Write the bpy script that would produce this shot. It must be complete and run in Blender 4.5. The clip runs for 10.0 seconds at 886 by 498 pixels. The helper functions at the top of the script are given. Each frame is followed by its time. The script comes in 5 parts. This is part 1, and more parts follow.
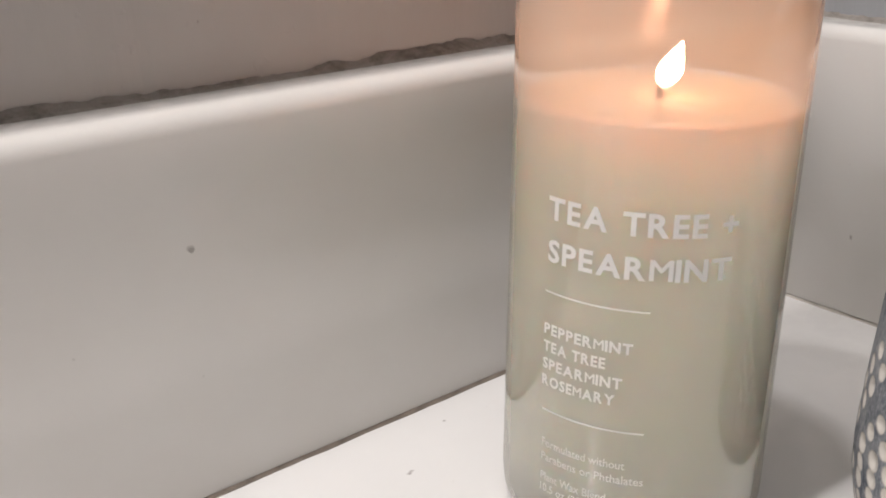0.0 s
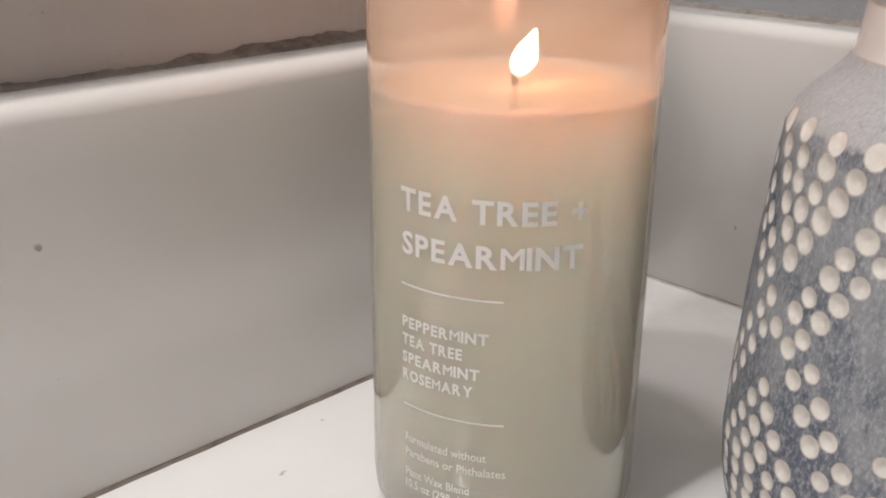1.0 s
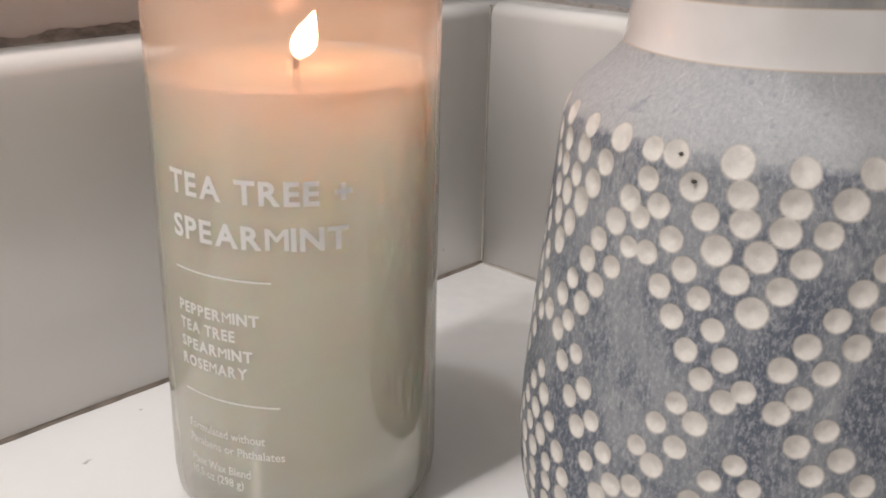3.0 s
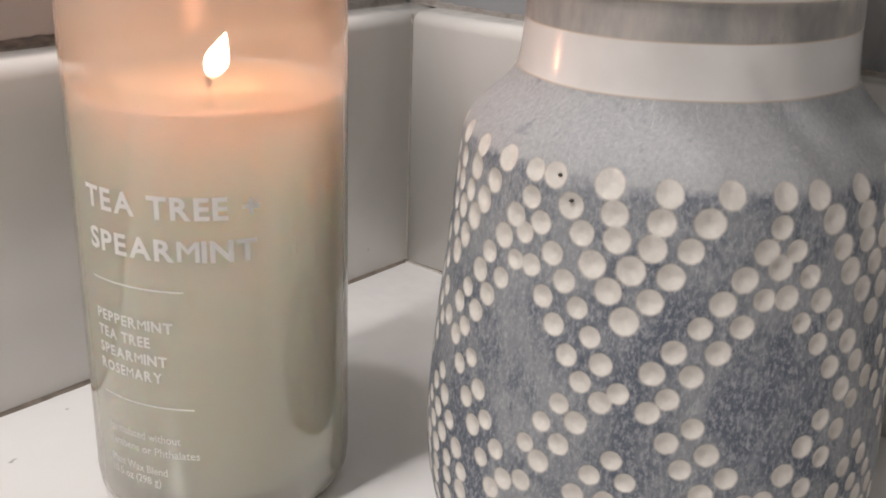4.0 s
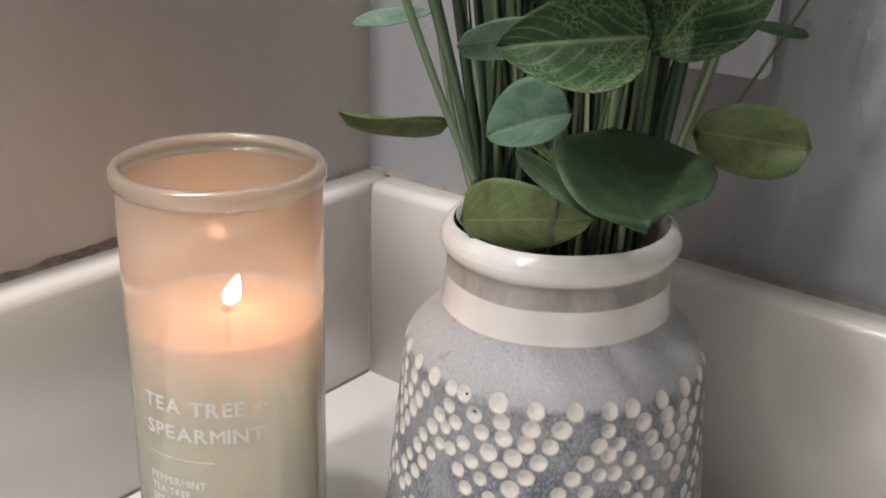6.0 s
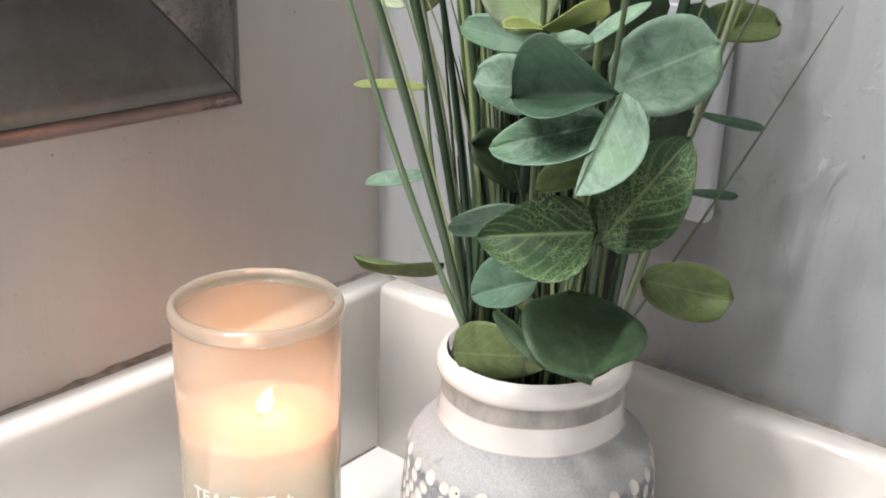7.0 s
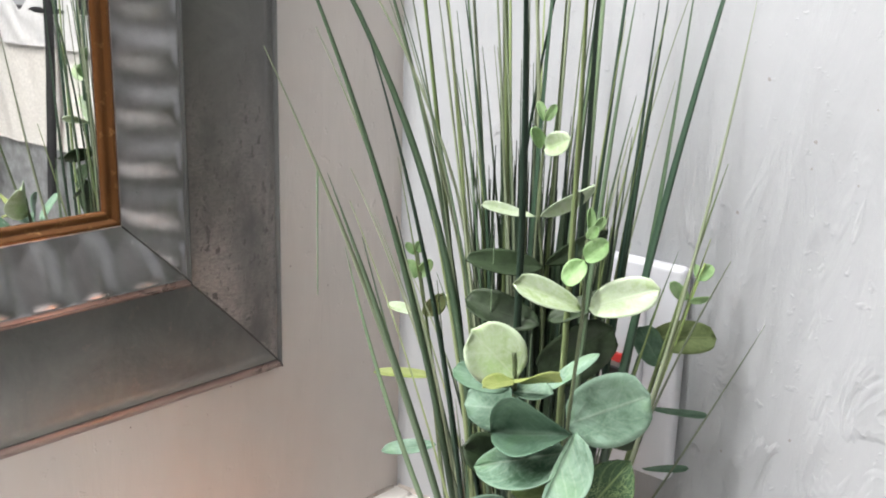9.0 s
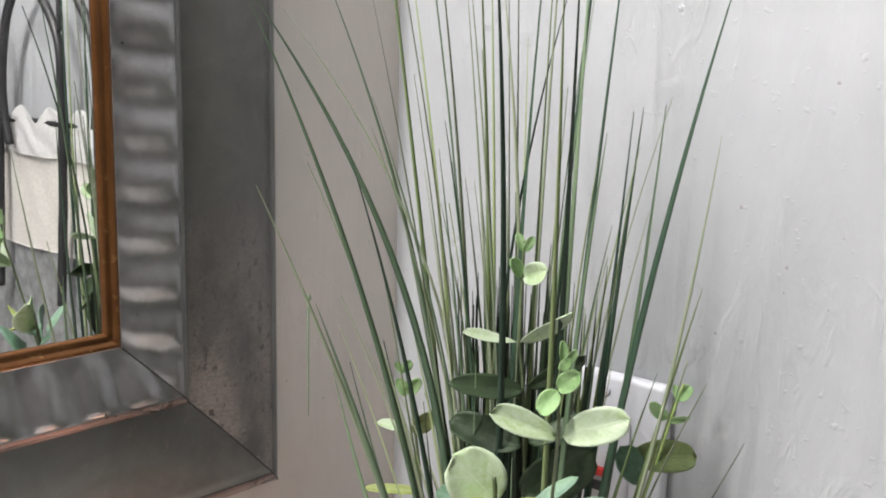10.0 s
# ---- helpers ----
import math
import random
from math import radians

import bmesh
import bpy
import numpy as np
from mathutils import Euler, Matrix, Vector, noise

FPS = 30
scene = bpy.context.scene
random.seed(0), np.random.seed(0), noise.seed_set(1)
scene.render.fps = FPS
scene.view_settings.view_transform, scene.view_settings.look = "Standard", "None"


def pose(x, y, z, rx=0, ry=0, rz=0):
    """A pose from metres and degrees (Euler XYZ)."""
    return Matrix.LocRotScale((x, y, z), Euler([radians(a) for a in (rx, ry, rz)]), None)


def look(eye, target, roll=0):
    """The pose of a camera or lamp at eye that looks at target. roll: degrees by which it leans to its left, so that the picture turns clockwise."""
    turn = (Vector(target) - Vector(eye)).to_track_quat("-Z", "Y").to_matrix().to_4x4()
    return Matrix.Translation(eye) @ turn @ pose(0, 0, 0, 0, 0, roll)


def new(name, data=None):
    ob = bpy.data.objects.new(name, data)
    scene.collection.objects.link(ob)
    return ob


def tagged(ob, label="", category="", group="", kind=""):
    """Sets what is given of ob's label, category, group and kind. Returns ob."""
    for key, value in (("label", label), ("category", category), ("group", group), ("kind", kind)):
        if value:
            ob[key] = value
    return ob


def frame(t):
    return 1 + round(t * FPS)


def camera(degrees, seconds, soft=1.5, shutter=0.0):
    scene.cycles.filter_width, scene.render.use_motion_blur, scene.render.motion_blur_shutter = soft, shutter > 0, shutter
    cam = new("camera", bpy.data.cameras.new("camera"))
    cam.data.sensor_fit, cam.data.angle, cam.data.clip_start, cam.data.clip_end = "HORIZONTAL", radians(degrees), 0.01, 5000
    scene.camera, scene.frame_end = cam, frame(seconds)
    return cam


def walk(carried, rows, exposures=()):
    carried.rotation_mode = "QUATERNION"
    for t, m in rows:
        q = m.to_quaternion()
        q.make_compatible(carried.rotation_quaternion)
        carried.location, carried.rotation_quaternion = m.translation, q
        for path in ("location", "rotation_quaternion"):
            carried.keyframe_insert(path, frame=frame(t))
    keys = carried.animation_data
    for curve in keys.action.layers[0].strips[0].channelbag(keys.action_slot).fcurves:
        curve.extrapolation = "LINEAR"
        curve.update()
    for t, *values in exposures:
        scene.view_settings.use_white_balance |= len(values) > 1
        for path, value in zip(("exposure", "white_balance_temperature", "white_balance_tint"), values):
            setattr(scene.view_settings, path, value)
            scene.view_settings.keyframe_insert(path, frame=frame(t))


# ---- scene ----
cam = camera(46.7, 10.0, 1.9)
PATH = [
    (0, (-0.332, -0.209, 0.157), (0.89, 1.199, -0.567), 0.2),
    (0.5, (-0.323, -0.214, 0.156), (0.939, 1.155, -0.574), 0.3),
    (1, (-0.316, -0.22, 0.153), (0.992, 1.114, -0.562), 0.4),
    (1.5, (-0.309, -0.225, 0.152), (1.038, 1.066, -0.569), 0.9),
    (2, (-0.299, -0.234, 0.148), (1.057, 1.061, -0.549), 0.9),
    (2.5, (-0.289, -0.241, 0.148), (1.069, 1.049, -0.553), 1.0),
    (4, (-0.29, -0.266, 0.159), (1.131, 0.941, -0.566), 2.1),
    (4.5, (-0.303, -0.269, 0.179), (1.16, 0.857, -0.593), 2.8),
    (5, (-0.315, -0.282, 0.198), (1.154, 0.849, -0.552), 2.7),
    (5.5, (-0.329, -0.299, 0.221), (1.136, 0.852, -0.506), 2.2),
    (5.7, (-0.335, -0.307, 0.234), (1.124, 0.846, -0.503), 1.9),
    (6.8, (-0.379, -0.350, 0.305), (1.082, 0.822, -0.398), 1.9),
    (7, (-0.387, -0.357, 0.317), (1.074, 0.823, -0.371), 1.9),
    (7.5, (-0.404, -0.372, 0.347), (1.053, 0.837, -0.296), 1.9),
    (8, (-0.416, -0.384, 0.376), (1.041, 0.846, -0.23), 1.9),
    (8.5, (-0.424, -0.398, 0.405), (1.025, 0.86, -0.159), 1.7),
    (9, (-0.43, -0.408, 0.426), (1.027, 0.863, -0.085), 1.5),
    (9.5, (-0.432, -0.417, 0.443), (1.031, 0.869, -0.008), 1.3),
    (10, (-0.433, -0.427, 0.448), (1.03, 0.89, 0.097), 1.2),
]
walk(cam, [(t, look(e, g, r)) for t, e, g, r in PATH], [(0, -0.26, 6600, 13), (0.5, -0.36, 6610, 13), (2.5, -0.36, 6620, 13), (4.5, -0.39, 6650, 13), (5.5, -0.36, 6650, 12), (7.0, 0.46, 6550, 11), (7.5, 0.82, 6430, 9), (9, 0.92, 6500, 10), (9.5, 0.83, 6540, 10), (10, 0.60, 6600, 11)])

# ---- light: bulbs over the mirror and the candle flame ----
def lamp(name, place, power, color, radius):
    data = bpy.data.lights.new(name, "POINT")
    data.energy, data.color, data.shadow_soft_size = power, color, radius
    ob = new(name, data)
    ob.location = place
    return ob


WHITE_LIGHT = (1.0, 0.985, 0.97)
for bx in (-0.36, -0.66, -0.96, -1.26):
    lamp("vanity_bulb", (bx, -0.040, 1.16), 17.0, WHITE_LIGHT, 0.04)
world = bpy.data.worlds.new("room_dark")
world.use_nodes = True
world.node_tree.nodes["Background"].inputs[0].default_value = (0.9, 0.95, 1.0, 1)
world.node_tree.nodes["Background"].inputs[1].default_value = 0.02
scene.world = world

# ---- materials ----
class Nodes:
    """A small builder for node materials."""

    def __init__(self, name):
        self.mat = bpy.data.materials.new(name)
        self.mat.use_nodes = True
        self.tree = self.mat.node_tree
        self.bsdf = self.tree.nodes["Principled BSDF"]
        self.out = self.tree.nodes["Material Output"]
        self.place = self.node("ShaderNodeTexCoord").outputs["Object"]

    def node(self, kind, **settings):
        n = self.tree.nodes.new(kind)
        for key, value in settings.items():
            if key == "operation":
                n.operation = value
            elif key == "data_type":
                n.data_type = value
            elif key == "blend_type":
                n.blend_type = value
            elif key == "feature":
                n.feature = value
            elif key == "wave_type":
                n.wave_type = value
            elif key == "attribute_name":
                n.attribute_name = value
        return n

    def link(self, a, b):
        self.tree.links.new(a, b)

    def put(self, socket, value):
        if isinstance(value, (int, float)):
            socket.default_value = value
        elif isinstance(value, tuple):
            socket.default_value = (*value, 1.0)[:len(socket.default_value)]
        else:
            self.link(value, socket)

    def math(self, op, a, b=0.0):
        n = self.node("ShaderNodeMath", operation=op)
        self.put(n.inputs[0], a)
        self.put(n.inputs[1], b)
        return n.outputs[0]

    def stretch(self, vector, sx, sy, sz):
        n = self.node("ShaderNodeMapping")
        self.link(vector, n.inputs["Vector"])
        n.inputs["Scale"].default_value = (sx, sy, sz)
        return n.outputs[0]

    def noise(self, scale, detail=4.0, rough=0.55, vector=None, warp=0.0):
        n = self.node("ShaderNodeTexNoise")
        n.inputs["Scale"].default_value, n.inputs["Detail"].default_value = scale, detail
        n.inputs["Roughness"].default_value, n.inputs["Distortion"].default_value = rough, warp
        self.link(vector or self.place, n.inputs["Vector"])
        return n.outputs["Fac"]

    def ramp(self, value, *stops):
        n = self.node("ShaderNodeValToRGB")
        self.link(value, n.inputs[0])
        el = n.color_ramp.elements
        while len(el) < len(stops):
            el.new(0.5)
        for e, (at, c) in zip(el, stops):
            e.position = at
            e.color = (c, c, c, 1) if isinstance(c, (int, float)) else (*c, 1)
        return n.outputs[0]

    def mix(self, fac, a, b, blend="MIX"):
        n = self.node("ShaderNodeMix", data_type="RGBA", blend_type=blend)
        self.put(n.inputs[0], fac)
        self.put(n.inputs[6], a)
        self.put(n.inputs[7], b)
        return n.outputs[2]

    def bump(self, height, strength, distance, under=None):
        n = self.node("ShaderNodeBump")
        n.inputs["Strength"].default_value, n.inputs["Distance"].default_value = strength, distance
        self.link(height, n.inputs["Height"])
        if under is not None:
            self.link(under, n.inputs["Normal"])
        return n.outputs[0]

    def set(self, **values):
        for key, value in values.items():
            self.put(self.bsdf.inputs[key.replace("_", " ")], value)
        return self.mat


def stone_white(name, base, stain):
    m = Nodes(name)
    cloud = m.noise(9, 4, 0.6)
    fine = m.noise(160, 3)
    c = m.mix(m.ramp(cloud, (0.35, 0.0), (0.75, 1.0)), base, stain)
    specks = m.ramp(m.noise(150, 2, 0.4), (0.755, 0.0), (0.79, 1.0))
    c = m.mix(m.math("MULTIPLY", specks, 0.6), c, (0.16, 0.13, 0.11))
    return m.set(Base_Color=c, Roughness=m.ramp(fine, (0.3, 0.16), (0.7, 0.27)), Specular_IOR_Level=0.5,
                 Normal=m.bump(m.noise(30, 3), 0.06, 0.002))


def plaster(name, base, shade, relief):
    """Trowelled wall paint with upright streaks, a few ridges and small pimples."""
    m = Nodes(name)
    broad = m.noise(7, 5, 0.65, m.stretch(m.place, 1, 1, 0.6))
    streak = m.noise(34, 5, 0.6, m.stretch(m.place, 1.0, 1.0, 0.17), 0.8)
    where = m.ramp(m.noise(7, 3, 0.6), (0.52, 0.0), (0.64, 1.0))
    ridge = m.ramp(m.noise(34, 3, 0.5, m.stretch(m.place, 1, 1, 0.55), 1.2), (0.50, 0.0), (0.60, 1.0), (0.66, 0.8))
    ridge = m.math("MULTIPLY", ridge, where)
    pimple = m.ramp(m.noise(170, 2, 0.5), (0.66, 0.0), (0.80, 1.0))
    c = m.mix(m.ramp(broad, (0.3, 0.0), (0.7, 1.0)), base, shade)
    c = m.mix(m.math("MULTIPLY", m.ramp(streak, (0.45, 0.0), (0.75, 1.0)), 0.4), c, tuple(0.84 * v for v in base))
    dots = m.ramp(m.noise(240, 1, 0.3), (0.80, 0.0), (0.82, 1.0))
    c = m.mix(m.math("MULTIPLY", dots, 0.6), c, (0.16, 0.13, 0.12))
    crest = m.ramp(m.noise(26, 3, 0.55, m.stretch(m.place, 1, 1.2, 0.32), 0.9), (0.478, 0.0), (0.498, 1.0), (0.504, 1.0), (0.53, 0.0))
    crest = m.math("MULTIPLY", crest, m.ramp(m.noise(13, 3, 0.6, m.stretch(m.place, 1, 1, 0.7)), (0.52, 0.0), (0.68, 1.0)))
    n1 = m.bump(streak, relief, 0.0036)
    n1 = m.bump(crest, 0.42 * relief, 0.0014, n1)
    n2 = m.bump(ridge, 0.8 * relief, 0.0018, n1)
    n3 = m.bump(pimple, 0.35, 0.0010, n2)
    return m.set(Base_Color=c, Roughness=0.55, Normal=n3, Specular_IOR_Level=0.3)


def leaf_material(name, base, pale, vein, network=0.0, rough=0.58):
    """Printed fabric leaf: midrib and side veins by the leaf's own coordinates, mottled tone, a paler margin."""
    m = Nodes(name)
    uv = m.node("ShaderNodeUVMap").outputs[0]
    sep = m.node("ShaderNodeSeparateXYZ")
    m.link(uv, sep.inputs[0])
    u, v = sep.outputs[0], sep.outputs[1]
    away = m.math("ABSOLUTE", m.math("SUBTRACT", v, 0.5))
    wob = m.math("MULTIPLY", m.math("SUBTRACT", m.noise(150, 3), 0.5), 0.10)
    rib = m.ramp(m.math("ADD", away, m.math("MULTIPLY", wob, 0.15)), (0.008, 1.0), (0.028, 0.0))
    phase = m.math("ADD", m.math("SUBTRACT", u, m.math("MULTIPLY", away, 0.9)), m.math("MULTIPLY", wob, 0.6))
    tri = m.math("ABSOLUTE", m.math("SUBTRACT", m.math("FRACT", m.math("MULTIPLY", phase, 6.5)), 0.5))
    tone = m.noise(80, 6, 0.75, None, 1.2)
    broad = m.noise(38, 3, 0.6, None, 0.8)
    side = m.math("MULTIPLY", m.ramp(tri, (0.02, 1.0), (0.16, 0.0)), m.ramp(tone, (0.36, 0.0), (0.60, 1.0)))
    rnd = m.node("ShaderNodeObjectInfo").outputs["Random"]
    mott = m.math("ADD", m.math("MULTIPLY", tone, 0.62), m.math("ADD", m.math("MULTIPLY", broad, 0.35), m.math("MULTIPLY", rnd, 0.12)))
    c = m.mix(m.ramp(mott, (0.42, 0.0), (0.64, 1.0)), base, pale)
    green = tuple(0.5 * (x + y) * k for x, y, k in zip(base, pale, (0.80, 1.0, 0.55)))
    c = m.mix(m.ramp(broad, (0.52, 0.0), (0.68, 0.55)), c, green)
    margin = m.ramp(away, (0.36, 0.0), (0.5, 0.6))
    c = m.mix(margin, c, pale)
    veins = m.math("MAXIMUM", m.math("MULTIPLY", rib, 0.6), m.math("MULTIPLY", side, 0.40 if network < 0.5 else 0.5))
    if network:
        vor = m.node("ShaderNodeTexVoronoi", feature="DISTANCE_TO_EDGE")
        vor.inputs["Scale"].default_value = 560
        jit = m.node("ShaderNodeVectorMath", operation="ADD")
        m.link(m.place, jit.inputs[0])
        wv = m.node("ShaderNodeTexNoise")
        wv.inputs["Scale"].default_value = 260
        m.link(m.place, wv.inputs["Vector"])
        sc = m.node("ShaderNodeVectorMath", operation="MULTIPLY")
        m.link(wv.outputs["Color"], sc.inputs[0])
        sc.inputs[1].default_value = (0.004, 0.004, 0.004)
        m.link(sc.outputs[0], jit.inputs[1])
        m.link(jit.outputs[0], vor.inputs["Vector"])
        net = m.math("MULTIPLY", m.ramp(vor.outputs["Distance"], (0.008, 1.0), (0.07, 0.0)), m.ramp(m.noise(60, 4, 0.6), (0.40, 0.12), (0.60, 1.0)))
        veins = m.math("MAXIMUM", veins, m.math("MULTIPLY", net, network))
    fleck = m.ramp(m.noise(380, 4, 0.65, None, 0.6), (0.50, 0.0), (0.72, 0.55))
    c = m.mix(fleck, c, pale)
    c = m.mix(m.math("MULTIPLY", veins, 0.7 if network else 0.45), c, vein)
    weave = m.noise(900, 2)
    n = m.bump(veins, 0.25, 0.0006)
    n = m.bump(weave, 0.12, 0.0003, n)
    mat = m.set(Base_Color=c, Roughness=rough, Normal=n, Specular_IOR_Level=0.38)
    glow = m.node("ShaderNodeBsdfTranslucent")
    m.link(c, glow.inputs["Color"])
    both = m.node("ShaderNodeMixShader")
    both.inputs[0].default_value = 0.18
    m.link(m.bsdf.outputs[0], both.inputs[1])
    m.link(glow.outputs[0], both.inputs[2])
    m.link(both.outputs[0], m.out.inputs["Surface"])
    return mat


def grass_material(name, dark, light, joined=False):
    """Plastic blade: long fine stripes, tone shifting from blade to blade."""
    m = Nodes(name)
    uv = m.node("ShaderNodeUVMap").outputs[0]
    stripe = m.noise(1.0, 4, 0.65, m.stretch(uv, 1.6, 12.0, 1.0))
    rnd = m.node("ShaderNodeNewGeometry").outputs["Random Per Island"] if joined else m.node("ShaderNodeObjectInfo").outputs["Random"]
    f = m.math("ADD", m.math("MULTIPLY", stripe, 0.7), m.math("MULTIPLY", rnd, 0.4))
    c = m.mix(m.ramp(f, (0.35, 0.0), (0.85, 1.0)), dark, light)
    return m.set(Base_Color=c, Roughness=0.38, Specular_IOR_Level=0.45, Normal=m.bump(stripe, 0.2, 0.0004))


def plain(name, color, rough, metal=0.0, grain=60, depth=0.1, spread=0.18):
    m = Nodes(name)
    f = m.noise(grain, 4, 0.6)
    c = m.mix(m.ramp(f, (0.3, 0.0), (0.7, 1.0)), color, tuple((1 - spread) * v for v in color))
    return m.set(Base_Color=c, Roughness=rough, Metallic=metal, Normal=m.bump(m.noise(grain * 4, 3), depth, 0.0008))


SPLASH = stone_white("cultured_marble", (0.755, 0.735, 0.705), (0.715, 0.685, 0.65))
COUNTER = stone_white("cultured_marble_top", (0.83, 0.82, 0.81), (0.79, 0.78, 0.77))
# one wall paint, lighter here and darker at the side to balance the light
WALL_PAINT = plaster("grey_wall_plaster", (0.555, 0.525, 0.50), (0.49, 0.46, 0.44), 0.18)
WALL_SIDE = plaster("wall_plaster_dimmed", (0.340, 0.353, 0.366), (0.275, 0.286, 0.298), 0.62)
ROOM = plain("room_paint", (0.33, 0.318, 0.305), 0.7, 0, 5, 0.1)
FLOOR = plain("floor_tile", (0.30, 0.27, 0.24), 0.5, 0, 8, 0.1)
CAULK = plain("old_caulk", (0.27, 0.22, 0.18), 0.7, 0, 120, 0.4, 0.55)


CAULK_PALE = plain("pale_caulk", (0.52, 0.48, 0.43), 0.6, 0, 90, 0.3, 0.4)


def patchy_grime():
    """Pale caulk with dark mildew in patches."""
    m = Nodes("mildewed_caulk")
    f = m.ramp(m.noise(60, 5, 0.75, m.stretch(m.place, 1, 1, 2.0), 0.6), (0.46, 0.0), (0.66, 1.0))
    g = m.noise(420, 4, 0.7)
    c = m.mix(f, m.mix(g, (0.22, 0.20, 0.18), (0.33, 0.305, 0.28)), m.mix(g, (0.07, 0.062, 0.055), (0.24, 0.21, 0.185)))
    return m.set(Base_Color=c, Roughness=0.8, Normal=m.bump(g, 0.5, 0.001))


GRIME = patchy_grime()
# white plastic dimmed and blued: the plate's shade is in this colour
PLATE = plain("white_plastic", (0.56, 0.575, 0.62), 0.32, 0, 20, 0.02, 0.03)
RED = plain("red_plastic", (0.55, 0.03, 0.03), 0.4, 0, 60, 0.02, 0.05)
IRON = plain("black_iron", (0.022, 0.022, 0.024), 0.42, 0.3, 90, 0.3)
TOWEL_WHITE = plain("white_lace", (0.80, 0.80, 0.80), 0.95, 0, 300, 0.9, 0.15)
TOWEL_GREY = plain("grey_terry", (0.40, 0.41, 0.42), 0.95, 0, 90, 1.0, 0.45)
TOWEL_CREAM = plain("cream_terry", (0.88, 0.86, 0.82), 0.95, 0, 420, 0.8, 0.22)

LEAF_TEAL = leaf_material("leaf_blue_green", (0.050, 0.115, 0.064), (0.20, 0.310, 0.235), (0.42, 0.50, 0.41))
LEAF_TEALDARK = leaf_material("leaf_deep_blue_green", (0.040, 0.100, 0.056), (0.105, 0.190, 0.130), (0.20, 0.30, 0.21))
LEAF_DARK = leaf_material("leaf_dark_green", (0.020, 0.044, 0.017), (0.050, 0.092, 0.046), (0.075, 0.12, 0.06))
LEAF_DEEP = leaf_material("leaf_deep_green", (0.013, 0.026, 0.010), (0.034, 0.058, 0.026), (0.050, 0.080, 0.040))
LEAF_VEIN = leaf_material("leaf_veined", (0.018, 0.048, 0.018), (0.034, 0.080, 0.034), (0.33, 0.43, 0.18), 0.9)
LEAF_OLIVE = leaf_material("leaf_olive", (0.070, 0.105, 0.036), (0.135, 0.180, 0.070), (0.24, 0.29, 0.13), 0.49)
LEAF_OLIVELIGHT = leaf_material("leaf_light_olive", (0.16, 0.23, 0.08), (0.30, 0.38, 0.19), (0.10, 0.15, 0.05), 0.45)
LEAF_PALE = leaf_material("leaf_pale", (0.26, 0.35, 0.16), (0.44, 0.52, 0.40), (0.50, 0.57, 0.44))
LEAF_YELLOW = leaf_material("leaf_yellow_green", (0.17, 0.205, 0.060), (0.27, 0.32, 0.11), (0.36, 0.41, 0.19))
LEAF_BUD = leaf_material("leaf_bright", (0.155, 0.29, 0.10), (0.28, 0.42, 0.21), (0.36, 0.48, 0.26))
STEM = plain("stem_green", (0.10, 0.13, 0.065), 0.5, 0, 200, 0.3, 0.4)
STEM_LIGHT = plain("stem_light", (0.30, 0.42, 0.13), 0.5, 0, 200, 0.3, 0.3)
GRASS_MID = grass_material("grass_mid", (0.035, 0.068, 0.036), (0.18, 0.25, 0.15))
# near-black green: the shade deep inside the tuft is put into the blades
GRASS_SHADE = grass_material("grass_heart", (0.006, 0.014, 0.008), (0.040, 0.064, 0.034), True)
GRASS_DARK = grass_material("grass_dark", (0.012, 0.030, 0.020), (0.045, 0.085, 0.050))
GRASS_LIGHT = grass_material("grass_light", (0.12, 0.175, 0.065), (0.29, 0.35, 0.17))
GRASS_GREY = grass_material("grass_grey", (0.11, 0.14, 0.09), (0.27, 0.31, 0.20))


def frame_metal(name, hue, worn, low=0.24, high=0.42, metal=0.6, grit=0.25):
    m = Nodes(name)
    f = m.noise(30, 5, 0.65, None, 0.6)
    scuff = m.ramp(m.noise(140, 4, 0.7), (0.60, 0.0), (0.72, 1.0))
    c = m.mix(m.ramp(f, (0.35, 0.0), (0.75, 1.0)), hue, tuple(1.5 * v for v in hue))
    c = m.mix(m.math("MULTIPLY", scuff, 0.35), c, worn)
    return m.set(Base_Color=c, Roughness=m.ramp(f, (0.3, low), (0.7, high)), Metallic=metal,
                 Normal=m.bump(m.noise(220, 4), grit, 0.0008))


